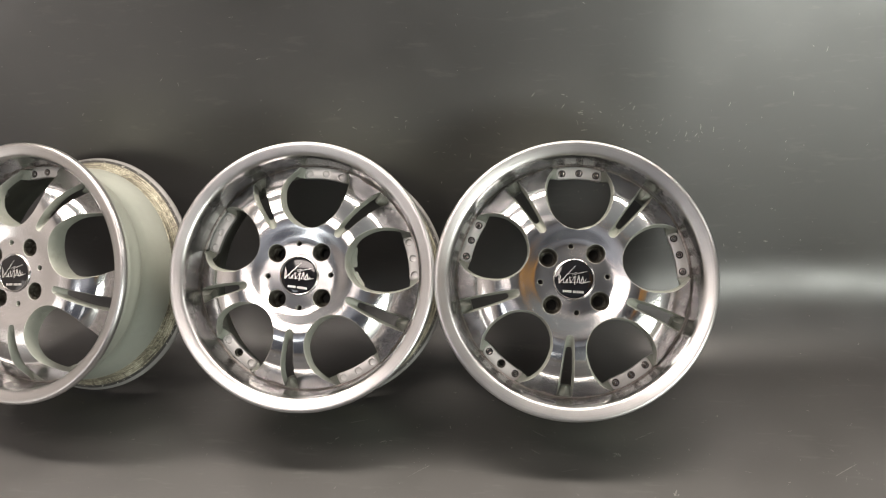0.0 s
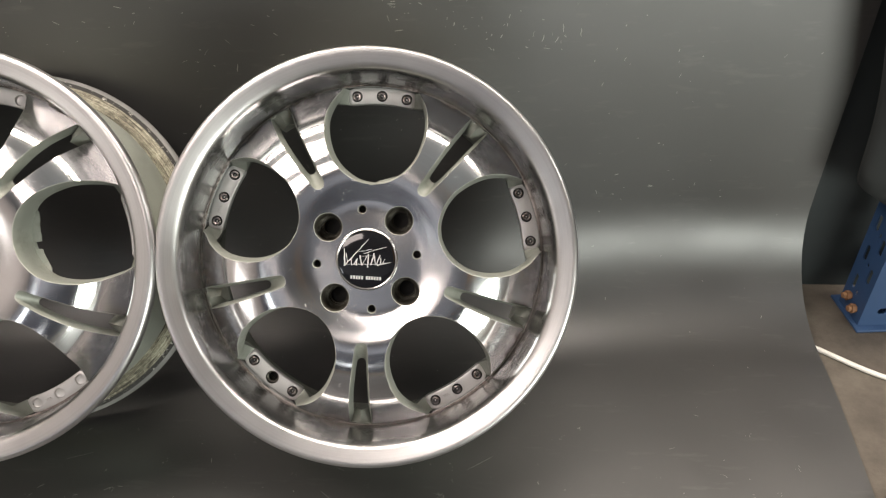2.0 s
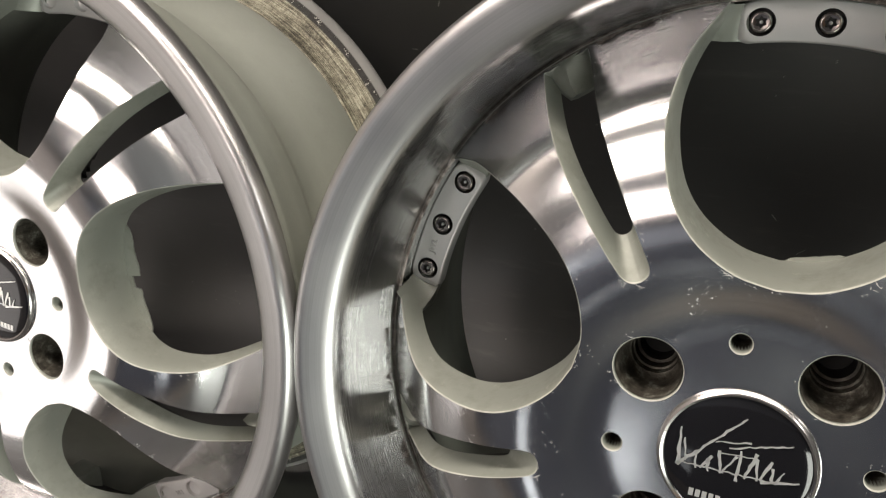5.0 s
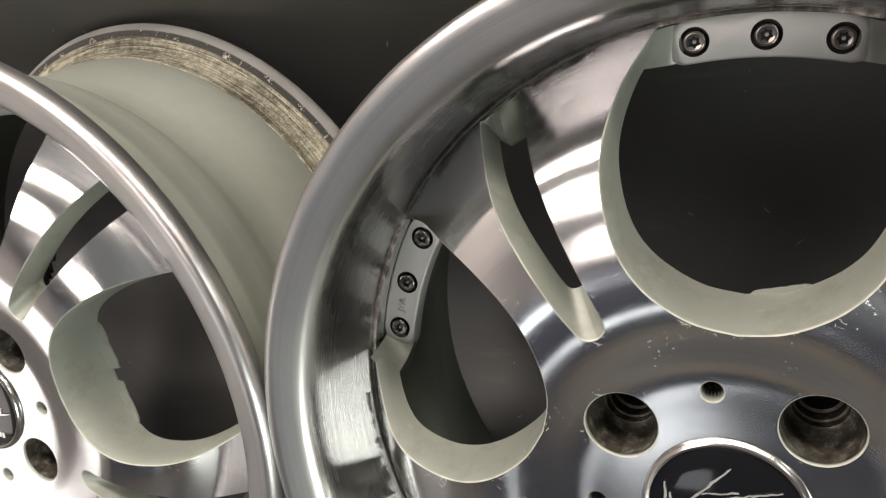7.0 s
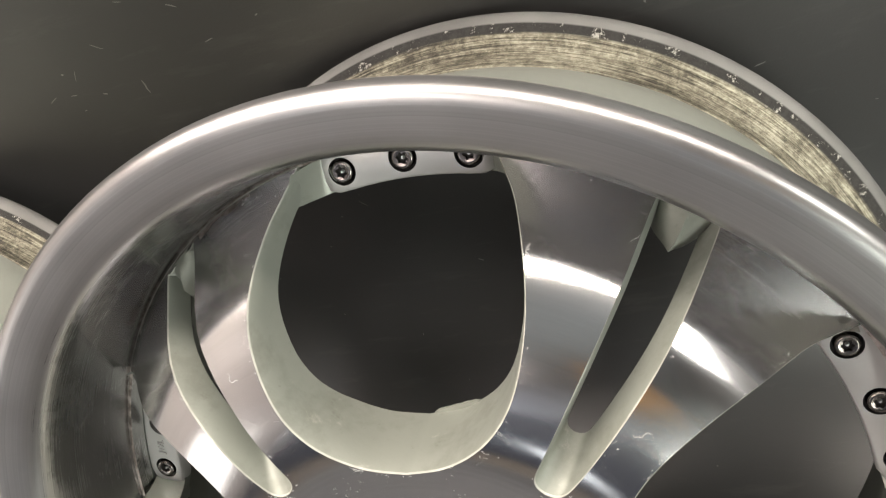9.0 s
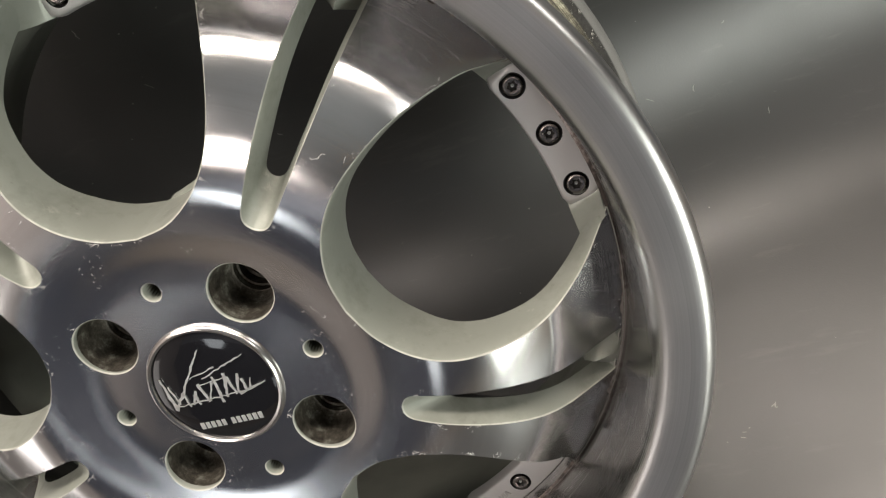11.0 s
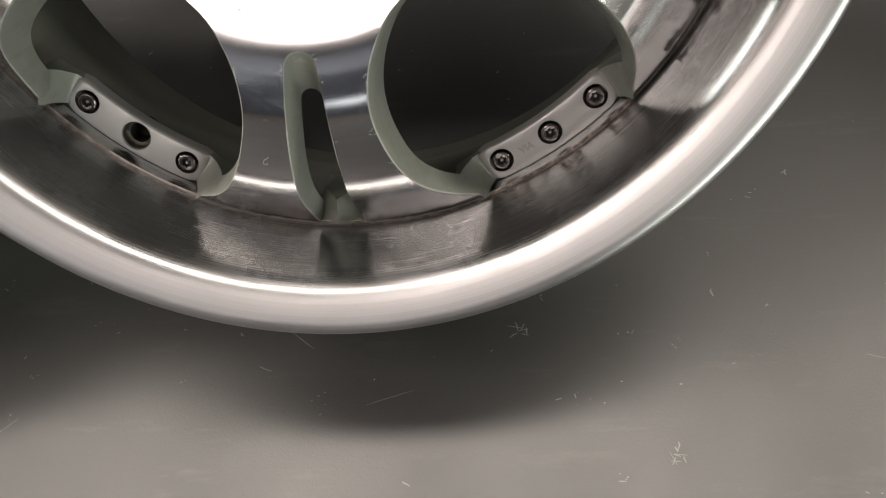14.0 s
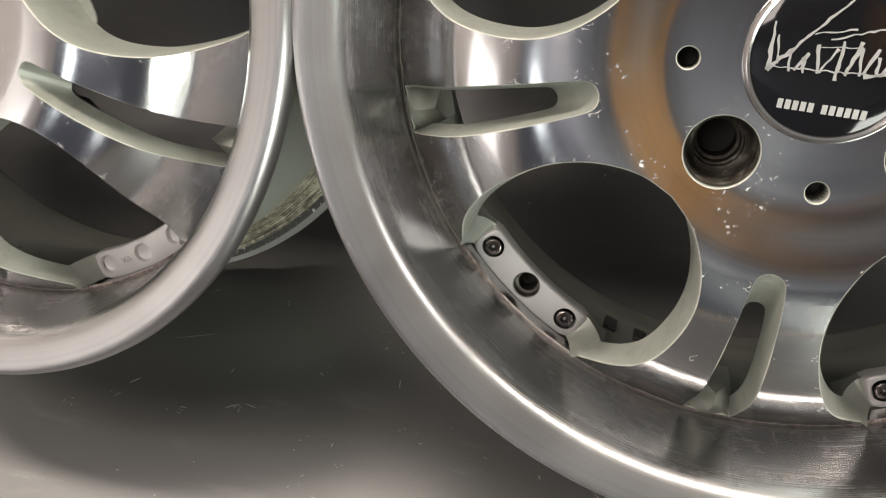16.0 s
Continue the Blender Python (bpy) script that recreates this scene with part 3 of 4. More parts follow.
def rash_mesh():
    """Tiny kerb scrapes on the outer edge of the lip, gathered in a few places."""
    rng = random.Random(31)
    edge = LIP[-7:-3]
    verts, faces = [], []
    for middle, spread, count in ((238, 3.0, 26), (252, 5.0, 22), (263, 2.0, 12), (205, 4.0, 10), (300, 6.0, 10), (350, 5.0, 8)):
        for _ in range(count):
            a, l = radians(rng.gauss(middle, spread)), rng.uniform(0.0004, 0.0022) / 0.211
            u = rng.uniform(0, len(edge) - 1.3)
            w = rng.uniform(0.08, 0.25)
            b = len(verts)
            for da, du in ((-l / 2, 0.0), (0.0, -w / 2), (l / 2, 0.0), (0.0, w / 2)):
                v = max(0.0, u + du)
                k = int(v)
                p, q = Vector(edge[k]), Vector(edge[min(k + 1, len(edge) - 1)])
                c = p.lerp(q, v - k)
                r, y = c.x + 0.00012, c.y - 0.00010
                verts.append((r * math.cos(a + da), y, r * math.sin(a + da)))
            faces.append((b, b + 1, b + 2, b + 3))
    return mesh_of("kerb_scrapes", verts, faces, nick_mat, smooth=False)


def cut_plate(outer, holes, grid=()):
    """2D points and triangles of a plate with holes."""
    from mathutils import geometry
    points, edges = [], []
    for loop in [outer] + holes:
        start = len(points)
        points += loop
        edges += [(start + i, start + (i + 1) % len(loop)) for i in range(len(loop))]
    vo, _, fo, _, _, _ = geometry.delaunay_2d_cdt(points, edges, [], 0, 1e-8)
    cx = np.array([sum(vo[i].x for i in f) / len(f) for f in fo])
    cz = np.array([sum(vo[i].y for i in f) / len(f) for f in fo])
    keep = inside(outer, cx, cz)
    for h in holes:
        keep &= ~inside(h, cx, cz)
    tris = []
    for f, ok in zip(fo, keep):
        if ok:
            p, q, r = (vo[i] for i in f)
            tris.append(tuple(f) if (q - p).cross(r - p) > 0 else tuple(reversed(f)))
    return vo, tris


def slot_web_mesh():
    """Cast web that closes the outer end of a slot: a ridge falling inward, local x outward."""
    rows = [(0.1799, 0.0117, 0.0512, 0.0), (0.1765, 0.0113, 0.0468, 0.0045), (0.1720, 0.0105, 0.0422, 0.0085), (0.1674, 0.0095, 0.0386, 0.0120), (0.1625, 0.0078, 0.0395, 0.0138)]
    verts, faces = [], []
    for x, half, y, ridge in rows:
        for k in range(9):
            u = -1 + k / 4
            verts.append((x, y + ridge * abs(u) ** 0.8 + 0.004 * abs(u) ** 4, half * u))
    for i in range(len(rows) - 1):
        for k in range(8):
            a = i * 9 + k
            faces.append((a, a + 1, a + 10, a + 9))
    n = len(verts)
    verts += [(x, 0.072, z) for x, y, z in verts]
    faces += [(a + n, a + n + 9, a + n + 10, a + n + 1) for i in range(len(rows) - 1) for a in (i * 9 + k for k in range(8))]
    border = [k for k in range(9)] + [9 * i + 8 for i in range(1, 5)] + [36 + k for k in range(7, -1, -1)] + [9 * i for i in range(3, 0, -1)]
    for a, b in zip(border, border[1:] + border[:1]):
        faces.append((a, a + n, b + n, b))
    return mesh_of("slot_web", verts, faces, paint, sharp=50)


def flash_mesh(first, last, depth, ragged, seed, notch=(2, 2)):
    """A thin ragged skin of casting metal left at the back edge of an opening on its hub side; local z outward."""
    rng = random.Random(seed)
    curve = [p for p in mirrored(HALF_OPENING, 8, False) if first < p.x < last and p.y < 0.125]
    verts, faces = [], []
    n = len(curve)
    for i, p in enumerate(curve):
        t = (curve[min(i + 1, n - 1)] - curve[max(i - 1, 0)]).normalized()
        inward = Vector((-t.y, t.x))
        if inward.y < 0:
            inward = -inward
        u = i / (n - 1)
        d = depth * math.sin(math.pi * u) ** 0.4 * (1 - ragged * rng.random()) * (1 if u < notch[0] else (0.3 if u < notch[1] else 0.8))
        a, b = p - inward * 0.004, p + inward * (0.0035 + d)
        y = face_y(p.length) + interp(THICK, p.length) - 0.0015
        verts += [(a.x, y, a.y), (b.x, y + 0.0008, b.y), (b.x, y + 0.0018, b.y), (a.x, y + 0.0022, a.y)]
    for i in range(n - 1):
        p, q = 4 * i, 4 * i + 4
        faces += [(p, p + 1, q + 1, q), (p + 1, p + 2, q + 2, q + 1), (p + 2, p + 3, q + 3, q + 2)]
    return mesh_of("casting_flash", verts, faces, paint, sharp=30)


def nick_mesh():
    """Tiny chips and scratches beside the machined edges."""
    rng = random.Random(11)
    verts, faces = [], []
    edges = []
    for k in range(5):
        edges += [(turned(p, OPENING + 72 * k), turned(p, OPENING + 72 * k)) for p in mirrored(HALF_OPENING, 5, False)[8:-8]]
        edges += [(turned(p, OPENING + 36 + 72 * k), turned(p, OPENING + 36 + 72 * k)) for p in mirrored(HALF_SLOT, 4, True)]
    for k in range(4):
        a = radians(LUG + 90 * k)
        edges += [(p, p) for p in circle(0.05 * math.cos(a), 0.05 * math.sin(a), 0.0152, 12)]
    def fleck(p, a, l, w, limit=0.176):
        d = Vector((math.cos(a), math.sin(a))) * l
        e = Vector((-math.sin(a), math.cos(a))) * w
        quad = [p - e * 0.4, p + d * 0.5 - e, p + d, p + d * 0.5 + e]
        ok = inside(FACE_LOOPS[0], [q.x for q in quad], [q.y for q in quad]).all() and max(q.length for q in quad) < limit
        for loop in FACE_LOOPS[1:]:
            ok = ok and not inside(loop, [q.x for q in quad], [q.y for q in quad]).any()
        if ok:
            b = len(verts)
            verts.extend((q.x, face_y(q.length) - 0.00014, q.y) for q in quad)
            faces.append((b, b + 1, b + 2, b + 3))
        return p + d

    for _ in range(300):
        p = rng.choice(edges)[0] + Vector((rng.gauss(0, 0.0010), rng.gauss(0, 0.0010)))
        fleck(p, rng.gauss(0.15, 0.6), rng.choice((0.0004, 0.0006, 0.0009, 0.0014)), rng.uniform(0.00008, 0.0002))
    # clustered tool marks with short side strokes
    for _ in range(85):
        p = rng.choice(edges)[0].copy()
        a = rng.gauss(0.1, 0.4) + (math.pi if rng.random() < 0.3 else 0.0)
        for _ in range(rng.randint(3, 8)):
            q = p + Vector((rng.gauss(0, 0.0011), rng.gauss(0, 0.0016)))
            for _ in range(rng.randint(1, 3)):
                q = fleck(q, a + rng.gauss(0, 0.8), rng.uniform(0.0005, 0.0014), rng.uniform(0.00006, 0.00014))
    # chipped metal where the spokes run into the lip
    for k in range(5):
        for _ in range(2):
            middle, spread = OPENING + 36 + 72 * k + rng.uniform(-17, 17), rng.uniform(1.0, 4.0)
            for _ in range(rng.randint(5, 10)):
                d = radians(middle + rng.gauss(0, spread))
                r = rng.uniform(0.1788, 0.1803) if rng.random() < 0.75 else rng.uniform(0.174, 0.1795)
                fleck(Vector((r * math.cos(d), r * math.sin(d))), d + math.pi / 2 + rng.gauss(0, 0.7), rng.uniform(0.0005, 0.0018), rng.uniform(0.00012, 0.0003), 0.1806)
    # a few longer hooked scratches on the spokes
    for k in (0, 2, 4):
        q = turned(Vector((rng.uniform(0.017, 0.022), rng.uniform(0.118, 0.14))), OPENING + 36 + 72 * k)
        a = rng.uniform(0, 6)
        for _ in range(6):
            q = fleck(q, a, 0.0013, 0.00013)
            a += rng.choice((-1, 1)) * rng.uniform(0.5, 1.6)
    return mesh_of("edge_nicks", verts, faces, nick_mat, smooth=False)


def pad_mesh(middle=0.0059):
    """A raised bolt pad on the rim with three bolt holes, centred on local angle zero (along x)."""
    half, outline = radians(11.1), []
    ends = [(-1, 0.1655), (-1, 0.1760), (-0.95, 0.1790), (-0.88, 0.1799)]
    inner = [(0.0 + u, 0.1640) for u in np.linspace(0.93, -0.93, 15)]
    outer = [(u, 0.1800) for u in np.linspace(-0.8, 0.8, 13)]
    ring = inner + ends + outer + [(-u, r) for u, r in reversed(ends)]
    outline = [Vector((r * math.cos(u * half), r * math.sin(u * half))) for u, r in ring]
    if sum(p.x * q.y - q.x * p.y for p, q in zip(outline, outline[1:] + outline[:1])) < 0:
        outline.reverse()
    holes = [circle(0.1715 * math.cos(radians(d)), 0.1715 * math.sin(radians(d)), 0.0059 if d else middle, 24) for d in (-8.95, 0, 8.95)]
    vo, tris = cut_plate(outline, holes)
    verts, faces = [(p.x, 0.0645, p.y) for p in vo], list(tris)
    n = len(outline)
    mid = Vector((0.1717, 0))
    base = len(verts)
    for i, p in enumerate(outline):
        t = (outline[(i + 1) % n] - outline[i - 1]).normalized()
        o = Vector((t.y, -t.x))
        ang = math.atan2(p.y, p.x)
        away = Vector((-math.sin(ang), math.cos(ang))) * (1 if ang > 0 else -1)
        end = smooth_step(0.9, 0.99, abs(ang) / half)
        a, b = p + o * 0.0006 + away * 0.0020 * end, p + o * 0.0011 + away * 0.0048 * end
        verts += [(a.x, 0.0648 + end * 0.0008, a.y), (b.x, 0.0660 + end * 0.0055, b.y), (b.x, 0.0725, b.y)]
    for i in range(n):
        j = (i + 1) % n
        p, q = base + i * 3, base + j * 3
        faces += [(i, p, q, j), (p, p + 1, q + 1, q), (p + 1, p + 2, q + 2, q + 1)]
    return mesh_of("bolt_pad", verts, faces, pad_silver, sharp=50)


def fillet_mesh(side):
    """The concave casting shoulder that joins a pad's end to the side wall of the opening."""
    verts, faces = [], []
    nr, nu = 6, 8
    for i in range(nr + 1):
        v = i / nr
        for j in range(nu + 1):
            u = j / nu
            r = 0.1641 + 0.0030 * u * u + (0.1796 - 0.1641 - 0.0030 * u * u) * v
            end = float(np.interp(r, (0.1641, 0.1665, 0.1745, 0.1796), (17.4, 16.7, 14.3, 12.9)))
            a = radians(10.6 + (end - 10.6) * u) * side
            y = 0.0648 + 0.0012 * math.sin(math.pi * min(1.0, u * 2.2)) - 0.0175 * u ** 2.4 + 0.0020 * (1 - v) ** 2 * (1 - u)
            verts.append((r * math.cos(a), y, r * math.sin(a)))
    row = nu + 1
    n = len(verts)
    verts += [(x, max(y + 0.006, 0.070), z) for x, y, z in verts]
    for i in range(nr):
        for j in range(nu):
            p = i * row + j
            faces += [(p, p + 1, p + row + 1, p + row), (p + n, p + row + n, p + row + 1 + n, p + 1 + n)]
    border = list(range(row)) + [row * i + nu for i in range(1, nr + 1)] + [row * nr + j for j in range(nu - 1, -1, -1)] + [row * i for i in range(nr - 1, 0, -1)]
    for a, b in zip(border, border[1:] + border[:1]):
        faces.append((a, a + n, b + n, b))
    return mesh_of("pad_shoulder", verts, faces, paint, sharp=50)


def small_lathe(name, profile, mats, face_mat_rows=None, segs=20):
    verts, faces, fm = [], [], []
    n = len(profile)
    for i in range(segs):
        a = 2 * math.pi * i / segs
        verts += [(r * math.cos(a), y, r * math.sin(a)) for r, y in profile]
    for i in range(segs):
        j = (i + 1) % segs
        for k in range(n - 1):
            faces.append((i * n + k, i * n + k + 1, j * n + k + 1, j * n + k))
            fm.append(face_mat_rows[k] if face_mat_rows else 0)
    return mesh_of(name, verts, faces, mats, fm, sharp=45)


def bolt_mesh():
    """Sunk bolt in a recess coloured black as shade: domed head with a star-shaped socket round a bright pin."""
    prof = [(0.00595, 0.0001), (0.0059, 0.0030), (0.0047, 0.0030), (0.0046, -0.0002), (0.0043, -0.0008), (0.0037, -0.0011), (0.0031, -0.0010)]
    segs, n = 24, len(prof)
    verts, faces, looks = [], [], []
    for i in range(segs):
        a = 2 * math.pi * i / segs
        verts += [(r * math.cos(a), y, r * math.sin(a)) for r, y in prof]
        point = 0.0027 if i % 4 == 0 else (0.0022 if i % 2 else 0.0018)
        verts += [(point * math.cos(a), -0.0009, point * math.sin(a)), (point * 0.95 * math.cos(a), 0.0008, point * 0.95 * math.sin(a)), (0.0008 * math.cos(a), 0.0008, 0.0008 * math.sin(a)), (0.0005 * math.cos(a), -0.0004, 0.0005 * math.sin(a))]
    k = n + 4
    for i in range(segs):
        j = (i + 1) % segs
        for q in range(k - 1):
            faces.append((i * k + q, i * k + q + 1, j * k + q + 1, j * k + q))
            looks.append(1 if q < 2 or q in (n, n + 1) else (2 if q == n + 2 else 0))
    faces.append(tuple(i * k + k - 1 for i in range(segs)))
    looks.append(2)
    return mesh_of("bolt", verts, faces, [bolt_dark, hole_black, emblem_silver], looks, sharp=45)


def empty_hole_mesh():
    # the hole's lower wall and bottom are blackened to look shaded
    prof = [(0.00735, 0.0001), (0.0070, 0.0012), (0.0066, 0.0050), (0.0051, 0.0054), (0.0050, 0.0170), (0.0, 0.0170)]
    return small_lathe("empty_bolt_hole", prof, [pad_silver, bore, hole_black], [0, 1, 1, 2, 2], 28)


def dimple_mesh():
    prof = [(0.0060, 0.0001), (0.0057, 0.0006), (0.0049, 0.0022), (0.0040, 0.0025), (0.0, 0.0026)]
    return small_lathe("bolt_recess", prof, [pad_silver], [0, 0, 0, 0], 24)


def bore_mesh():
    """Lug hole: rough bore, conical seat, stepped collar and a black end for the through hole's shade."""
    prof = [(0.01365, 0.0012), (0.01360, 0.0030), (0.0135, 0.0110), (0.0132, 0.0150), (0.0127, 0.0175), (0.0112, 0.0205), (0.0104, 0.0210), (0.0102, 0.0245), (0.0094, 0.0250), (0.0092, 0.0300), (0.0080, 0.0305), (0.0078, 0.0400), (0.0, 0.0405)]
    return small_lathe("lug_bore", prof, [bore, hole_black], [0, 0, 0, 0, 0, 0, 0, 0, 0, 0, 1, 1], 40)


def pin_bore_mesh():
    # bottom closed with black in place of the bore's shade
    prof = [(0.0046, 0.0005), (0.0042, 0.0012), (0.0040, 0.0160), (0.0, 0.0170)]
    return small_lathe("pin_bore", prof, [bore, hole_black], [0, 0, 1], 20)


def stroke_mesh(name, segments, mat):
    """Thin raised strokes between (x, z) pairs with their widths, lying in the plane y = 0."""
    verts, faces = [], []
    for ax, az, bx, bz, w0, w1 in segments:
        d = Vector((bx - ax, bz - az)).normalized()
        s = Vector((-d.y, d.x))
        b = len(verts)
        for y in (0.0, -0.0003):
            verts += [(ax + s.x * w0, y, az + s.y * w0), (bx + s.x * w1, y, bz + s.y * w1), (bx - s.x * w1, y, bz - s.y * w1), (ax - s.x * w0, y, az - s.y * w0)]
        faces += [(b + 4, b + 5, b + 6, b + 7), (b, b + 1, b + 5, b + 4), (b + 1, b + 2, b + 6, b + 5), (b + 2, b + 3, b + 7, b + 6), (b + 3, b, b + 4, b + 7)]
    return mesh_of(name, verts, faces, mat, smooth=False)


def word_mesh(word, height):
    """Raised cast letters in the plane y = 0, centred, reading along x with their tops towards z."""
    text = bpy.data.curves.new("cast_mark", "FONT")
    text.body, text.size, text.extrude, text.bevel_depth = word, height, 0.0003, 0.00012
    text.align_x, text.align_y = "CENTER", "CENTER"
    holder = bpy.data.objects.new("cast_mark", text)
    me = bpy.data.meshes.new_from_object(holder)
    bpy.data.objects.remove(holder)
    me.transform(pose(0, 0, 0, 90, 0, 0))
    me.materials.clear()
    me.materials.append(letter_silver)
    return me


def bm_weight():
    """A stick-on balance weight with rounded edges."""
    bm = bmesh.new()
    box_bm(bm, -0.0035, 0.0035, -0.006, 0.006, -0.0015, 0.0015, 0.0006)
    return bm_mesh("balance_weight", bm, hole_black, True)


def mm(*values):
    return tuple(v / 1000 for v in values)


# scratchy slanted strokes in place of the maker's name, and plain bars below it
def brushed_stroke(line, seed):
    """One raised stroke with an uneven edge, like brushed lettering, from (x, z) to (x, z) with its two widths."""
    rng = random.Random(seed)
    ax, az, bx, bz, w0, w1 = line
    d = Vector((bx - ax, bz - az))
    n = max(3, int(d.length / 0.0018))
    side = Vector((-d.y, d.x)).normalized()
    verts, faces = [], []
    for i in range(n + 1):
        u = i / n
        j = 0.0003 if 0 < i < n else 0.0
        p = Vector((ax, az)) + d * u + Vector((rng.uniform(-j, j), rng.uniform(-j, j)))
        w = (w0 + (w1 - w0) * u) * rng.uniform(0.7, 1.7)
        for y in (0.0, -0.0003):
            verts += [(p.x + side.x * w, y, p.y + side.y * w), (p.x - side.x * w, y, p.y - side.y * w)]
    for i in range(n):
        k = 4 * i
        faces += [(k + 2, k + 3, k + 7, k + 6), (k, k + 2, k + 6, k + 4), (k + 1, k + 5, k + 7, k + 3)]
    faces += [(0, 1, 3, 2), (4 * n, 4 * n + 2, 4 * n + 3, 4 * n + 1)]
    return mesh_of("emblem_stroke", verts, faces, emblem_silver, smooth=False)


EMBLEM = [mm(-20.5, 7, -19.5, -8.5, 0.25, 0.6), mm(-19.8, -8.5, 1, 16.5, 0.6, 0.2), mm(-18.6, 3, -17.0, -6, 0.3, 0.2), mm(-14.0, -1.0, -13.0, -8.0, 0.5, 0.3), mm(-11.5, -7.5, -8.2, -1.5, 0.3, 0.5), mm(-9.5, -3.0, -8.6, -8.0, 0.4, 0.3),
          mm(-6.0, 1.5, -4.4, -7.5, 0.5, 0.3), mm(-3.8, -7.2, 0.2, 1.0, 0.3, 0.4), mm(-3, 3.5, 17.5, 10.5, 0.25, 0.2), mm(1.2, 3.5, 1.4, -9, 0.4, 0.5), mm(4.0, -7.0, 6.5, 4.0, 0.3, 0.5), mm(7.0, 2.0, 8.2, -6.5, 0.4, 0.3), mm(9.2, -6.0, 12.0, 2.5, 0.3, 0.5),
          mm(12.6, 0.0, 13.2, -6, 0.4, 0.4), mm(9.5, -6.6, 22, -3, 0.5, 0.15), mm(-8, 4.5, 4, 7.5, 0.15, 0.2), mm(14.5, -5.4, 16.5, -0.5, 0.4, 0.2), mm(-19.6, -7.2, 14.8, -5.6, 0.15, 0.2), mm(-6.2, 0.6, 7.2, 2.2, 0.12, 0.15)]
BARS = [mm(-15.2 + 2.65 * i, -18.4, -13.3 + 2.65 * i, -18.4, 1.7, 1.7) for i in range(5)] + [mm(0.1 + 2.65 * i, -18.4, 2.0 + 2.65 * i, -18.4, 1.7, 1.7) for i in range(6)]

face_me, wall_me, FACE_LOOPS = spoke_disc()
MESH = dict(
    lip=lathe("lip", LIP, alloy_lip, 224, sharp=60),
    barrel=lathe("barrel", BARREL, lit_barrel_paint, 160, sharp=60),
    rear=lathe("rear_bead", REAR, residue, 160, sharp=60),
    inner=lathe("barrel_lining", INSIDE, lining, 128, sharp=60),
    shoulders=[fillet_mesh(1), fillet_mesh(-1)], pad=pad_mesh(), open_pad=pad_mesh(0.0073), seam=lathe("lip_seam", SEAM, seam_dirt, 200, sharp=0), web=slot_web_mesh(), nicks=nick_mesh(), bolt=bolt_mesh(), empty=empty_hole_mesh(), dimple=dimple_mesh(), bore=bore_mesh(), pin=pin_bore_mesh(),
    bezel=lathe("cap_bezel", [(0.0313, 0.004), (0.0312, -0.0008), (0.0306, -0.0020), (0.0296, -0.0026), (0.0286, -0.0022), (0.0282, -0.0014)], chrome, 72),
    cap=lathe("centre_cap", [(0.0284, -0.0012), (0.0260, -0.0017), (0.02, -0.0021), (0.01, -0.0023), (0.0, -0.0024)], black_gloss, 72),
    crusts=[crust_mesh(OPENING + 36 + 72 * k, 20 + k) for k in range(5)],
    strokes=[brushed_stroke(line, i) for i, line in enumerate(EMBLEM)],
    bars=[stroke_mesh("emblem_bar", [line], emblem_silver) for line in BARS],
    marks=dict((word, word_mesh(word, 0.0046)) for word in ("VIA", "JWL")),
    weight=bm_weight(),
    rash=rash_mesh(),
)


def on_face(radius, degrees, y, turn=None):
    """Pose at a radius and angle on the wheel; turn rolls it about the wheel's axis so that its z points outward."""
    a = radians(degrees)
    return pose(radius * math.cos(a), y, radius * math.sin(a), 0, -(degrees - 90) if turn is None else turn, 0)


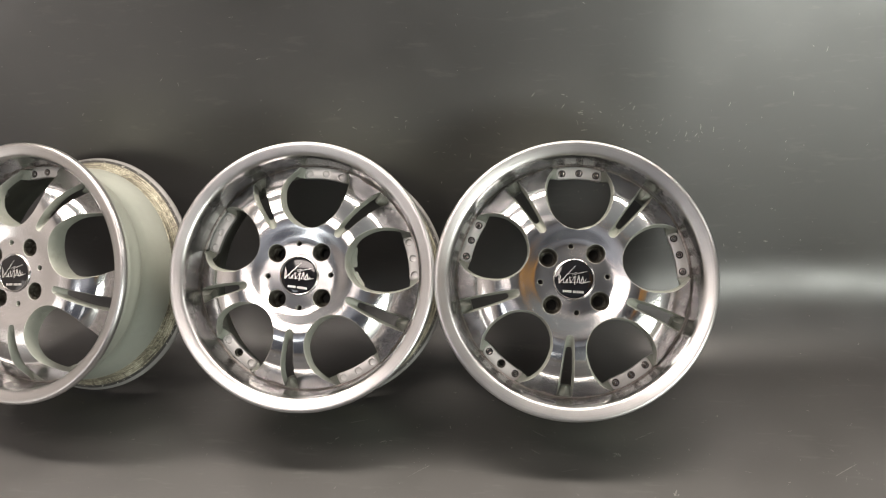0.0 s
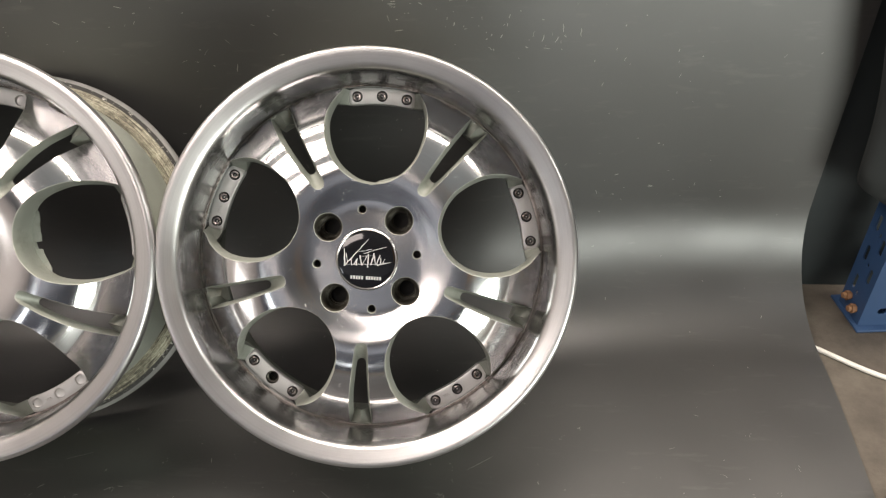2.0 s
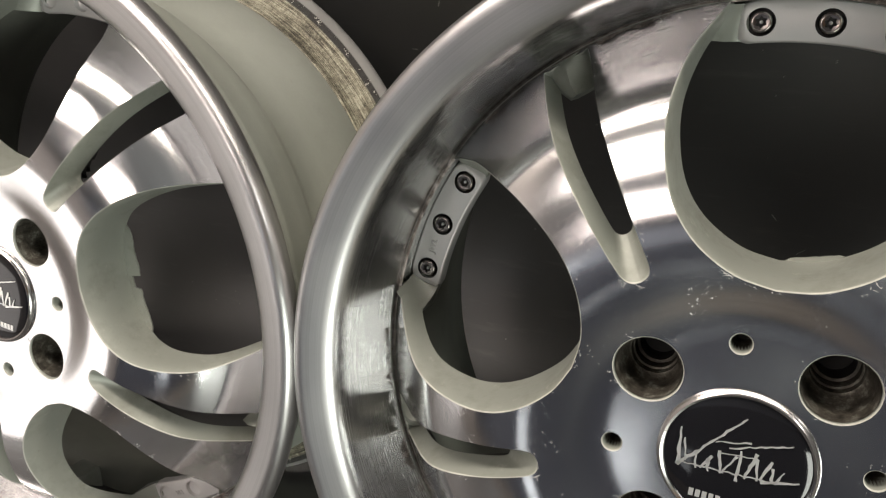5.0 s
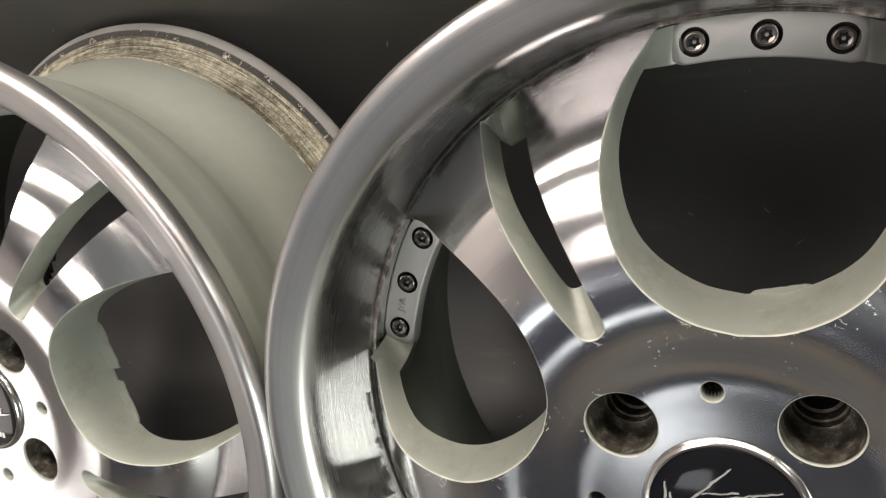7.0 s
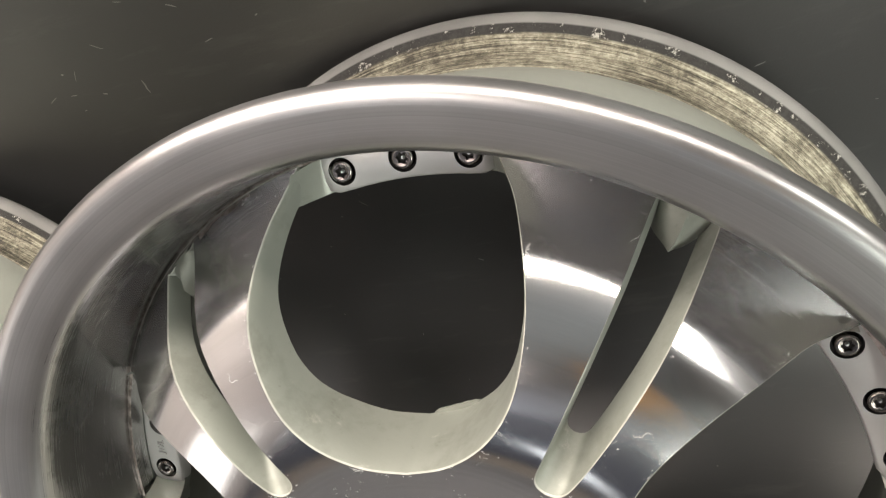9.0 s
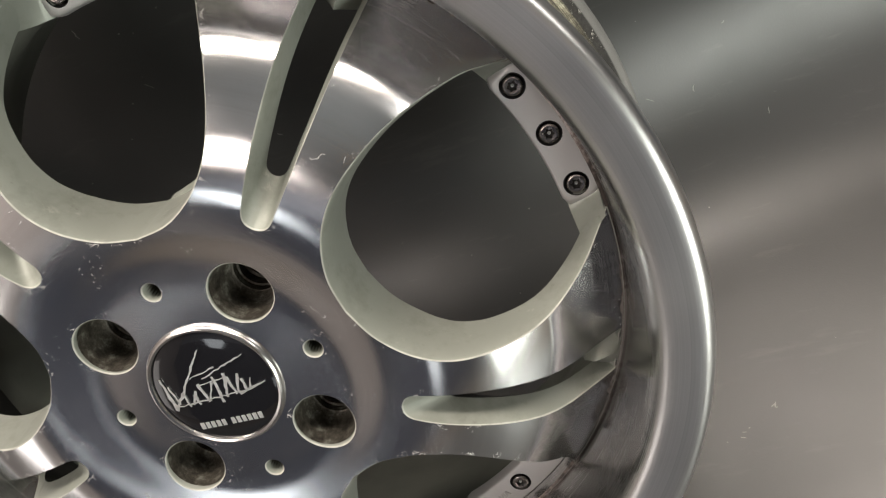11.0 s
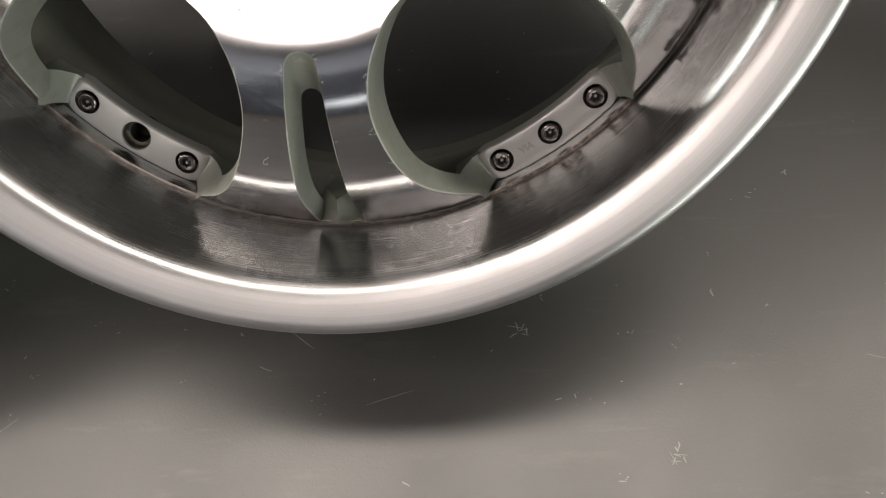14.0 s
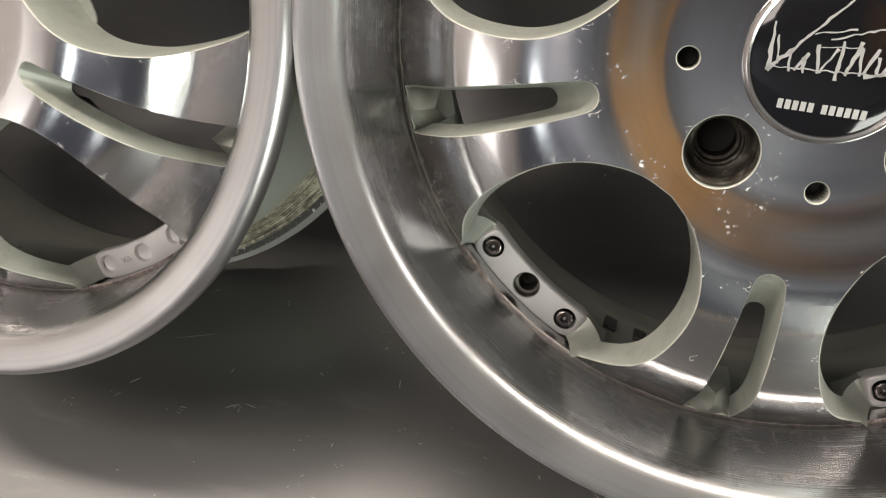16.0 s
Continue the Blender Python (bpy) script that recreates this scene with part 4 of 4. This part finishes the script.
def build_wheel(m, label, style, missing=(3, 1)):
    wheel = new("alloy_wheel")
    wheel.matrix_basis = m
    tagged(wheel, label, "wheel", "alloy wheels on the backdrop")
    part("machined_face", face_me, wheel, label="polished machined spoke face")
    part("cast_wall", wall_me, wheel, label="silver-green painted spoke sides")
    part("lip", MESH["lip"], wheel, label="polished deep outer lip")
    part("lip_seam", MESH["seam"], wheel, label="corroded seam")
    for me in MESH["crusts"]:
        part("seam_crust", me, wheel, label="ragged dark corrosion")
    barrel = part("barrel", MESH["barrel"], wheel, label="painted silver rim barrel")
    part("barrel_lining", MESH["inner"], barrel)
    part("rear_bead", MESH["rear"], barrel, label="rear bead with tyre residue")
    for k in range(5):
        centre = OPENING - 72 * k
        pad = part("bolt_pad", MESH["open_pad" if missing and missing[0] == k else "pad"], wheel, pose(0, 0, 0, 0, -centre, 0))
        for me in MESH["shoulders"]:
            part("pad_shoulder", me, pad)
        for j in range(3):
            da = (1 - j) * 8.95
            local = pose(0.1715 * math.cos(radians(da)), 0.0645, 0.1715 * math.sin(radians(da)), 0, random.uniform(0, 60), 0)
            if (k, j) == missing:
                part("bolt_hole", MESH["empty"], pad, local, "empty bolt hole")
            elif style == "recess":
                part("bolt_recess", MESH["dimple"], pad, local)
            else:
                part("bolt", MESH["bolt"], pad, local, "dark chrome socket bolt")
        if k in (2, 4):
            da = -4.5 if k == 2 else 4.5
            word = "VIA" if k == 2 else "JWL"
            part("cast_mark", MESH["marks"][word], pad, pose(0.1718 * math.cos(radians(da)), 0.0643, 0.1718 * math.sin(radians(da)), 0, -da + (-90 if k == 2 else 90), 0), "raised cast letters")
    for k in range(5):
        part("slot_web", MESH["web"], wheel, pose(0, 0, 0, 0, -(OPENING + 36 - 72 * k), 0))
    tagged(part("edge_chipping", MESH["nicks"], wheel, label="small chips along the edges"), kind="stuff")
    tagged(part("kerb_scrapes", MESH["rash"], wheel, label="tiny pale scrapes on the lip's edge"), kind="stuff")
    for k in range(4):
        part("lug_bore", MESH["bore"], wheel, on_face(0.05, LUG + 90 * k, 0.0), "corroded lug hole")
        part("pin_bore", MESH["pin"], wheel, on_face(0.05, LUG + 45 + 90 * k, 0.0))
    cap = part("centre_cap", MESH["cap"], wheel, label="glossy black centre cap")
    part("cap_bezel", MESH["bezel"], cap, label="chrome ring")
    tilted = pose(0, -0.0024, 0.002, 0, 3.0, 0) @ Matrix.Diagonal((1.1, 1.0, 1.1, 1.0))
    for me in MESH["strokes"]:
        part("emblem_stroke", me, cap, tilted)
    for me in MESH["bars"]:
        part("emblem_bar", me, cap, pose(0, -0.0019, 0, 0, 3.0, 0))
    return wheel


TILT = -34.0


def wheel_pose(x, y, z, yaw, tilt, spin):
    return pose(x, y, z, 0, 0, yaw) @ pose(0, 0, 0, tilt, 0, 0) @ pose(0, 0, 0, 0, spin, 0)


main_wheel = build_wheel(wheel_pose(0, 0, 0.274, 0, TILT, 0), "polished five-spoke alloy wheel leaning on the backdrop, one bolt missing", "bolt")
middle_wheel = build_wheel(wheel_pose(-0.4215, -0.0030, 0.2750, 0.5, -33.9, 3.8), "polished five-spoke alloy wheel with empty pale bolt recesses, leaning", "recess")
build_wheel(wheel_pose(-0.8915, -0.0105, 0.2760, -12.0, -31.0, -11.0), "polished five-spoke alloy wheel with dark bolts, barrel showing", "bolt", None)

part("casting_flash", flash_mesh(0.002, 0.026, 0.0022, 0.15, 3), main_wheel, pose(0, 0, 0, 0, 90 - OPENING, 0))
part("casting_flash", flash_mesh(-0.034, 0.036, 0.0095, 0.10, 5, (0.50, 0.60)), middle_wheel, pose(0, 0, 0, 0, 90 - (OPENING - 72), 0), "ragged casting flash")

for angle, depth in ((248.2, 0.0928), (254.1, 0.0949)):
    a = radians(angle)
    part("balance_weight", MESH["weight"], main_wheel, pose(0.1712 * math.cos(a), depth, 0.1712 * math.sin(a), 0, 90 - angle, 0), "dark stick-on balance weight")

# ---- beside the backdrop ----
tagged(new("wall_panel", box("wall_panel", 0.45, 2.2, 0.312, 0.35, -0.008, 1.6, panel_dark)), "dark teal-grey panel behind the rack", "panel", kind="structure")


def rect(cx, cz, w, h):
    """A hole with clipped corners."""
    c = min(w, h) * 0.3
    a, b = w / 2, h / 2
    return [Vector((cx + x, cz + z)) for x, z in ((-a + c, -b), (a - c, -b), (a, -b + c), (a, b - c), (a - c, b), (-a + c, b), (-a, b - c), (-a, -b + c))]


def plate_mesh(name, width, height, holes, thick, mat):
    """An upright steel plate with punched holes, in local x and z, from y = 0 to its thickness."""
    outer = [Vector(p) for p in ((0, 0), (width, 0), (width, height), (0, height))]
    vo, tris = cut_plate(outer, holes)
    n = len(vo)
    verts = [(p.x, 0, p.y) for p in vo] + [(p.x, thick, p.y) for p in vo]
    faces = list(tris) + [tuple(i + n for i in reversed(f)) for f in tris]
    start = 0
    for loop in [outer] + holes:
        m = len(loop)
        for i in range(m):
            j = (i + 1) % m
            faces.append((start + i, start + i + n, start + j + n, start + j))
        start += m
    return mesh_of(name, verts, faces, mat, smooth=False)


def storage_rack():
    rack = new("storage_rack")
    rack.matrix_basis = pose(0.674, 0.214, -0.008, 0, 0, 3)
    tagged(rack, "blue perforated steel storage rack upright on the concrete", "rack")
    high = 1.5
    slots = [rect(0.016 + 0.024 * k, 0.055 + 0.05 * i + 0.025 * k, 0.008, 0.024) for i in range(28) for k in (0, 1)]
    slots += [rect(0.028, 0.042 + 0.05 * i, 0.005, 0.007) for i in range(28)]
    squares = [rect(0.026, 0.03 + 0.05 * i, 0.013, 0.010) for i in range(29)]
    part("slotted_flange", plate_mesh("slotted_flange", 0.056, high, slots, 0.002, rack_blue), rack, pose(0, 0.056, 0, 0, 0, -90))
    part("punched_flange", plate_mesh("punched_flange", 0.052, high, squares, 0.002, rack_blue), rack, pose(0.002, 0.0, 0, 0, 0, 0))
    part("return_flange", plate_mesh("return_flange", 0.03, high, [], 0.002, rack_blue), rack, pose(0.056, 0.0, 0, 0, 0, 90))
    part("foot_plate", box("foot_plate", -0.006, 0.115, -0.012, 0.07, 0.0, 0.004, rack_blue, 0.0012), rack)
    part("lower_brace", box("lower_brace", 0.054, 0.75, 0.012, 0.04, 0.03, 0.085, rack_blue, 0.003), rack)
    for y, z in ((0.017, 0.022), (0.037, 0.030)):
        bm = bmesh.new()
        bmesh.ops.create_cone(bm, cap_ends=True, segments=6, radius1=0.0075, radius2=0.0065, depth=0.007)
        bmesh.ops.create_cone(bm, cap_ends=True, segments=14, radius1=0.0045, radius2=0.0040, depth=0.016)
        part("rusty_bolt", bm_mesh("rusty_bolt", bm, rust), rack, pose(-0.004, y, z, 0, 90, 0), "rusty hexagon bolt")
    return rack


storage_rack()


def tube_curve(name, points, radius, mat):
    cu = bpy.data.curves.new(name, "CURVE")
    cu.dimensions, cu.bevel_depth, cu.bevel_resolution, cu.resolution_u = "3D", radius, 3, 8
    sp = cu.splines.new("NURBS")
    sp.points.add(len(points) - 1)
    for p, q in zip(sp.points, points):
        p.co = (*q, 1)
    sp.use_endpoint_u, sp.order_u = True, 4
    cu.materials.append(mat)
    return new(name, cu)


tagged(tube_curve("floor_cable", [(0.50, 0.235, -0.005), (0.56, 0.195, -0.005), (0.60, 0.166, -0.0045), (0.645, 0.124, -0.0045), (0.69, 0.098, -0.0045), (0.76, 0.085, -0.0045), (0.9, 0.09, -0.0045), (1.2, 0.02, -0.0045), (1.6, -0.1, -0.0045)], 0.0036, cable_white), "white cable lying across the concrete floor", "cable")


def hanging_cover():
    """A lumpy dark cloth that hangs in front of the rack."""
    verts, faces = [], []
    nu, nv = 40, 36
    for i in range(nv + 1):
        v = i / nv
        z = 0.205 + 0.80 * v
        for j in range(nu):
            a = 2 * math.pi * j / nu
            bulge = 0.75 + 0.25 * math.sin(math.pi * min(1, 0.25 + v * 1.2))
            r = (0.12 if v > 0.02 else 0.09) * bulge * (1 + 0.16 * noise.noise((math.cos(a) * 1.3, math.sin(a) * 1.3, z * 5)))
            verts.append((0.733 + 1.15 * r * math.cos(a) + 0.012 * math.sin(z * 9), 0.244 + 0.46 * r * math.sin(a), z + 0.012 * math.sin(3 * a)))
    for i in range(nv):
        for j in range(nu):
            k = (j + 1) % nu
            faces.append((i * nu + j, i * nu + k, (i + 1) * nu + k, (i + 1) * nu + j))
    faces += [tuple(reversed(range(nu))), tuple(range(nv * nu, nv * nu + nu))]
    return mesh_of("hanging_cover", verts, faces, cover_dark, sharp=80)


tagged(new("hanging_cover", hanging_cover()), "dark grey cloth cover hanging from the blue rack", "cover")


def wrapped_roll():
    roll = new("wrapped_bundle")
    roll.matrix_basis = pose(0.625, -0.110, -0.008, 0, 0, 20)
    tagged(roll, "clear plastic wrapped bundle with green tape on concrete", "bundle")
    verts, faces = [], []
    nu, nv = 36, 18
    for i in range(nv + 1):
        t = i / nv
        r0 = 0.058 * math.sin(math.pi * min(0.97, 0.12 + 0.8 * t)) ** 0.5
        for j in range(nu):
            a = 2 * math.pi * j / nu
            r = r0 * (1 + 0.09 * noise.noise((math.cos(a) * 4, math.sin(a) * 4, t * 5)))
            verts.append((r * math.cos(a), r * math.sin(a), 0.11 * t))
    for i in range(nv):
        for j in range(nu):
            k = (j + 1) % nu
            faces.append((i * nu + j, i * nu + k, (i + 1) * nu + k, (i + 1) * nu + j))
    faces += [tuple(reversed(range(nu))), tuple(range(nv * nu, nv * nu + nu))]
    part("film", mesh_of("film", verts, faces, clear_film, sharp=0), roll)
    band = []
    for i in range(5):
        band.append((0.0615, 0.044 + 0.018 * i / 4))
    me = lathe("tape", band, tape_green, 48)
    part("tape", me, roll, pose(0, 0, 0, 90, 0, 0), "green tape band")
    return roll


wrapped_roll()

# ---- scuffs on the backdrop ----


def scuffs():
    rng = random.Random(7)
    verts, faces = [], []

    def stroke(s, x, ds, dx, w):
        p = []
        for k in range(4):
            u = k / 3
            px, ps = x + dx * u + rng.uniform(-0.0006, 0.0006), s + ds * u
            y, z, ny, nz = sheet_point(ps, px)
            d = 0.0012 * noise.noise((px * 2.5, ps * 3.0, 0.3)) + 0.0004
            p.append(Vector((px, y + ny * d, z + nz * d)))
        y, z, ny, nz = sheet_point(s, x)
        n = Vector((0, ny, nz))
        side = (p[-1] - p[0]).cross(n).normalized() * w
        b = len(verts)
        for k, q in enumerate(p):
            g = 0.3 + 0.7 * math.sin(math.pi * (k + 0.5) / 4)
            verts.extend([tuple(q + side * g), tuple(q - side * g)])
        for k in range(3):
            faces.append((b + 2 * k, b + 2 * k + 1, b + 2 * k + 3, b + 2 * k + 2))

    back = 1.5 + 0.266 - COVE + COVE * math.pi / 2 - COVE
    for _ in range(420):
        s, x = rng.uniform(1.1, 2.5), rng.uniform(-1.1, 0.56)
        a, length = rng.gauss(0.4, 1.0), rng.choice((0.0006, 0.0008, 0.001, 0.0014, 0.002, 0.0035, 0.006)) * rng.uniform(0.6, 1.4)
        stroke(s, x, length * math.sin(a), length * math.cos(a), rng.uniform(0.0002, 0.0006))
    for cx, cz, n, spread, upright in ((0.10, 0.415, 11, 0.028, 1), (0.16, 0.39, 9, 0.03, 0), (-0.42, 0.43, 10, 0.07, 0), (0.0, 0.30, 18, 0.07, 1), (0.05, 0.44, 8, 0.06, 0), (-0.2, 0.40, 14, 0.08, 0), (0.36, 0.22, 14, 0.07, 0), (0.20, 0.41, 14, 0.05, 1), (0.28, 0.37, 10, 0.05, 1), (0.02, 0.435, 16, 0.04, 0)):
        for _ in range(n):
            s, x = back + cz + rng.gauss(0, spread * 0.3), cx + rng.gauss(0, spread)
            length = rng.choice((0.0012, 0.002, 0.003, 0.005, 0.008)) * rng.uniform(0.7, 1.3)
            a = 1.4 + rng.gauss(0, 0.2) if upright else rng.gauss(0, 0.5)
            stroke(s, x, length * math.sin(a), length * math.cos(a), rng.uniform(0.0002, 0.0006))
    for _ in range(120):
        s, x = rng.uniform(1.2, 1.52), rng.uniform(-0.5, 0.5)
        a = rng.gauss(0.6, 0.9)
        for _ in range(rng.randint(1, 4)):
            length = rng.choice((0.0005, 0.0008, 0.0012, 0.002, 0.004)) * rng.uniform(0.6, 1.3)
            b = a + rng.gauss(0, 0.35)
            stroke(s + rng.gauss(0, 0.003), x + rng.gauss(0, 0.003), length * math.sin(b), length * math.cos(b), rng.uniform(0.00012, 0.0004))
    for _ in range(24):
        flat = rng.random() < 0.6
        s, x = (rng.uniform(1.15, 1.5), rng.uniform(-0.45, 0.45)) if flat else (rng.uniform(1.9, 2.3), rng.uniform(-0.8, 0.5))
        length, a = rng.choice((0.010, 0.016, 0.025, 0.045) if flat else (0.004, 0.007, 0.010)) * rng.uniform(0.7, 1.2), rng.gauss(0.2, 0.9)
        stroke(s, x, length * math.sin(a), length * math.cos(a), rng.uniform(0.00012, 0.0003))
    for _ in range(3):
        s, x = rng.uniform(1.2, 1.48), rng.uniform(-0.3, 0.4)
        for _ in range(rng.randint(5, 9)):
            a, length = rng.uniform(0, 6.28), rng.uniform(0.002, 0.008)
            stroke(s + rng.gauss(0, 0.002), x + rng.gauss(0, 0.002), length * math.sin(a), length * math.cos(a), rng.uniform(0.0002, 0.0005))
    return mesh_of("scuff_marks", verts, faces, scuff_mat, smooth=False)


tagged(new("scuff_marks", scuffs()), "pale scuffs and scratches on the dark backdrop sheet", "scuffs", kind="stuff")
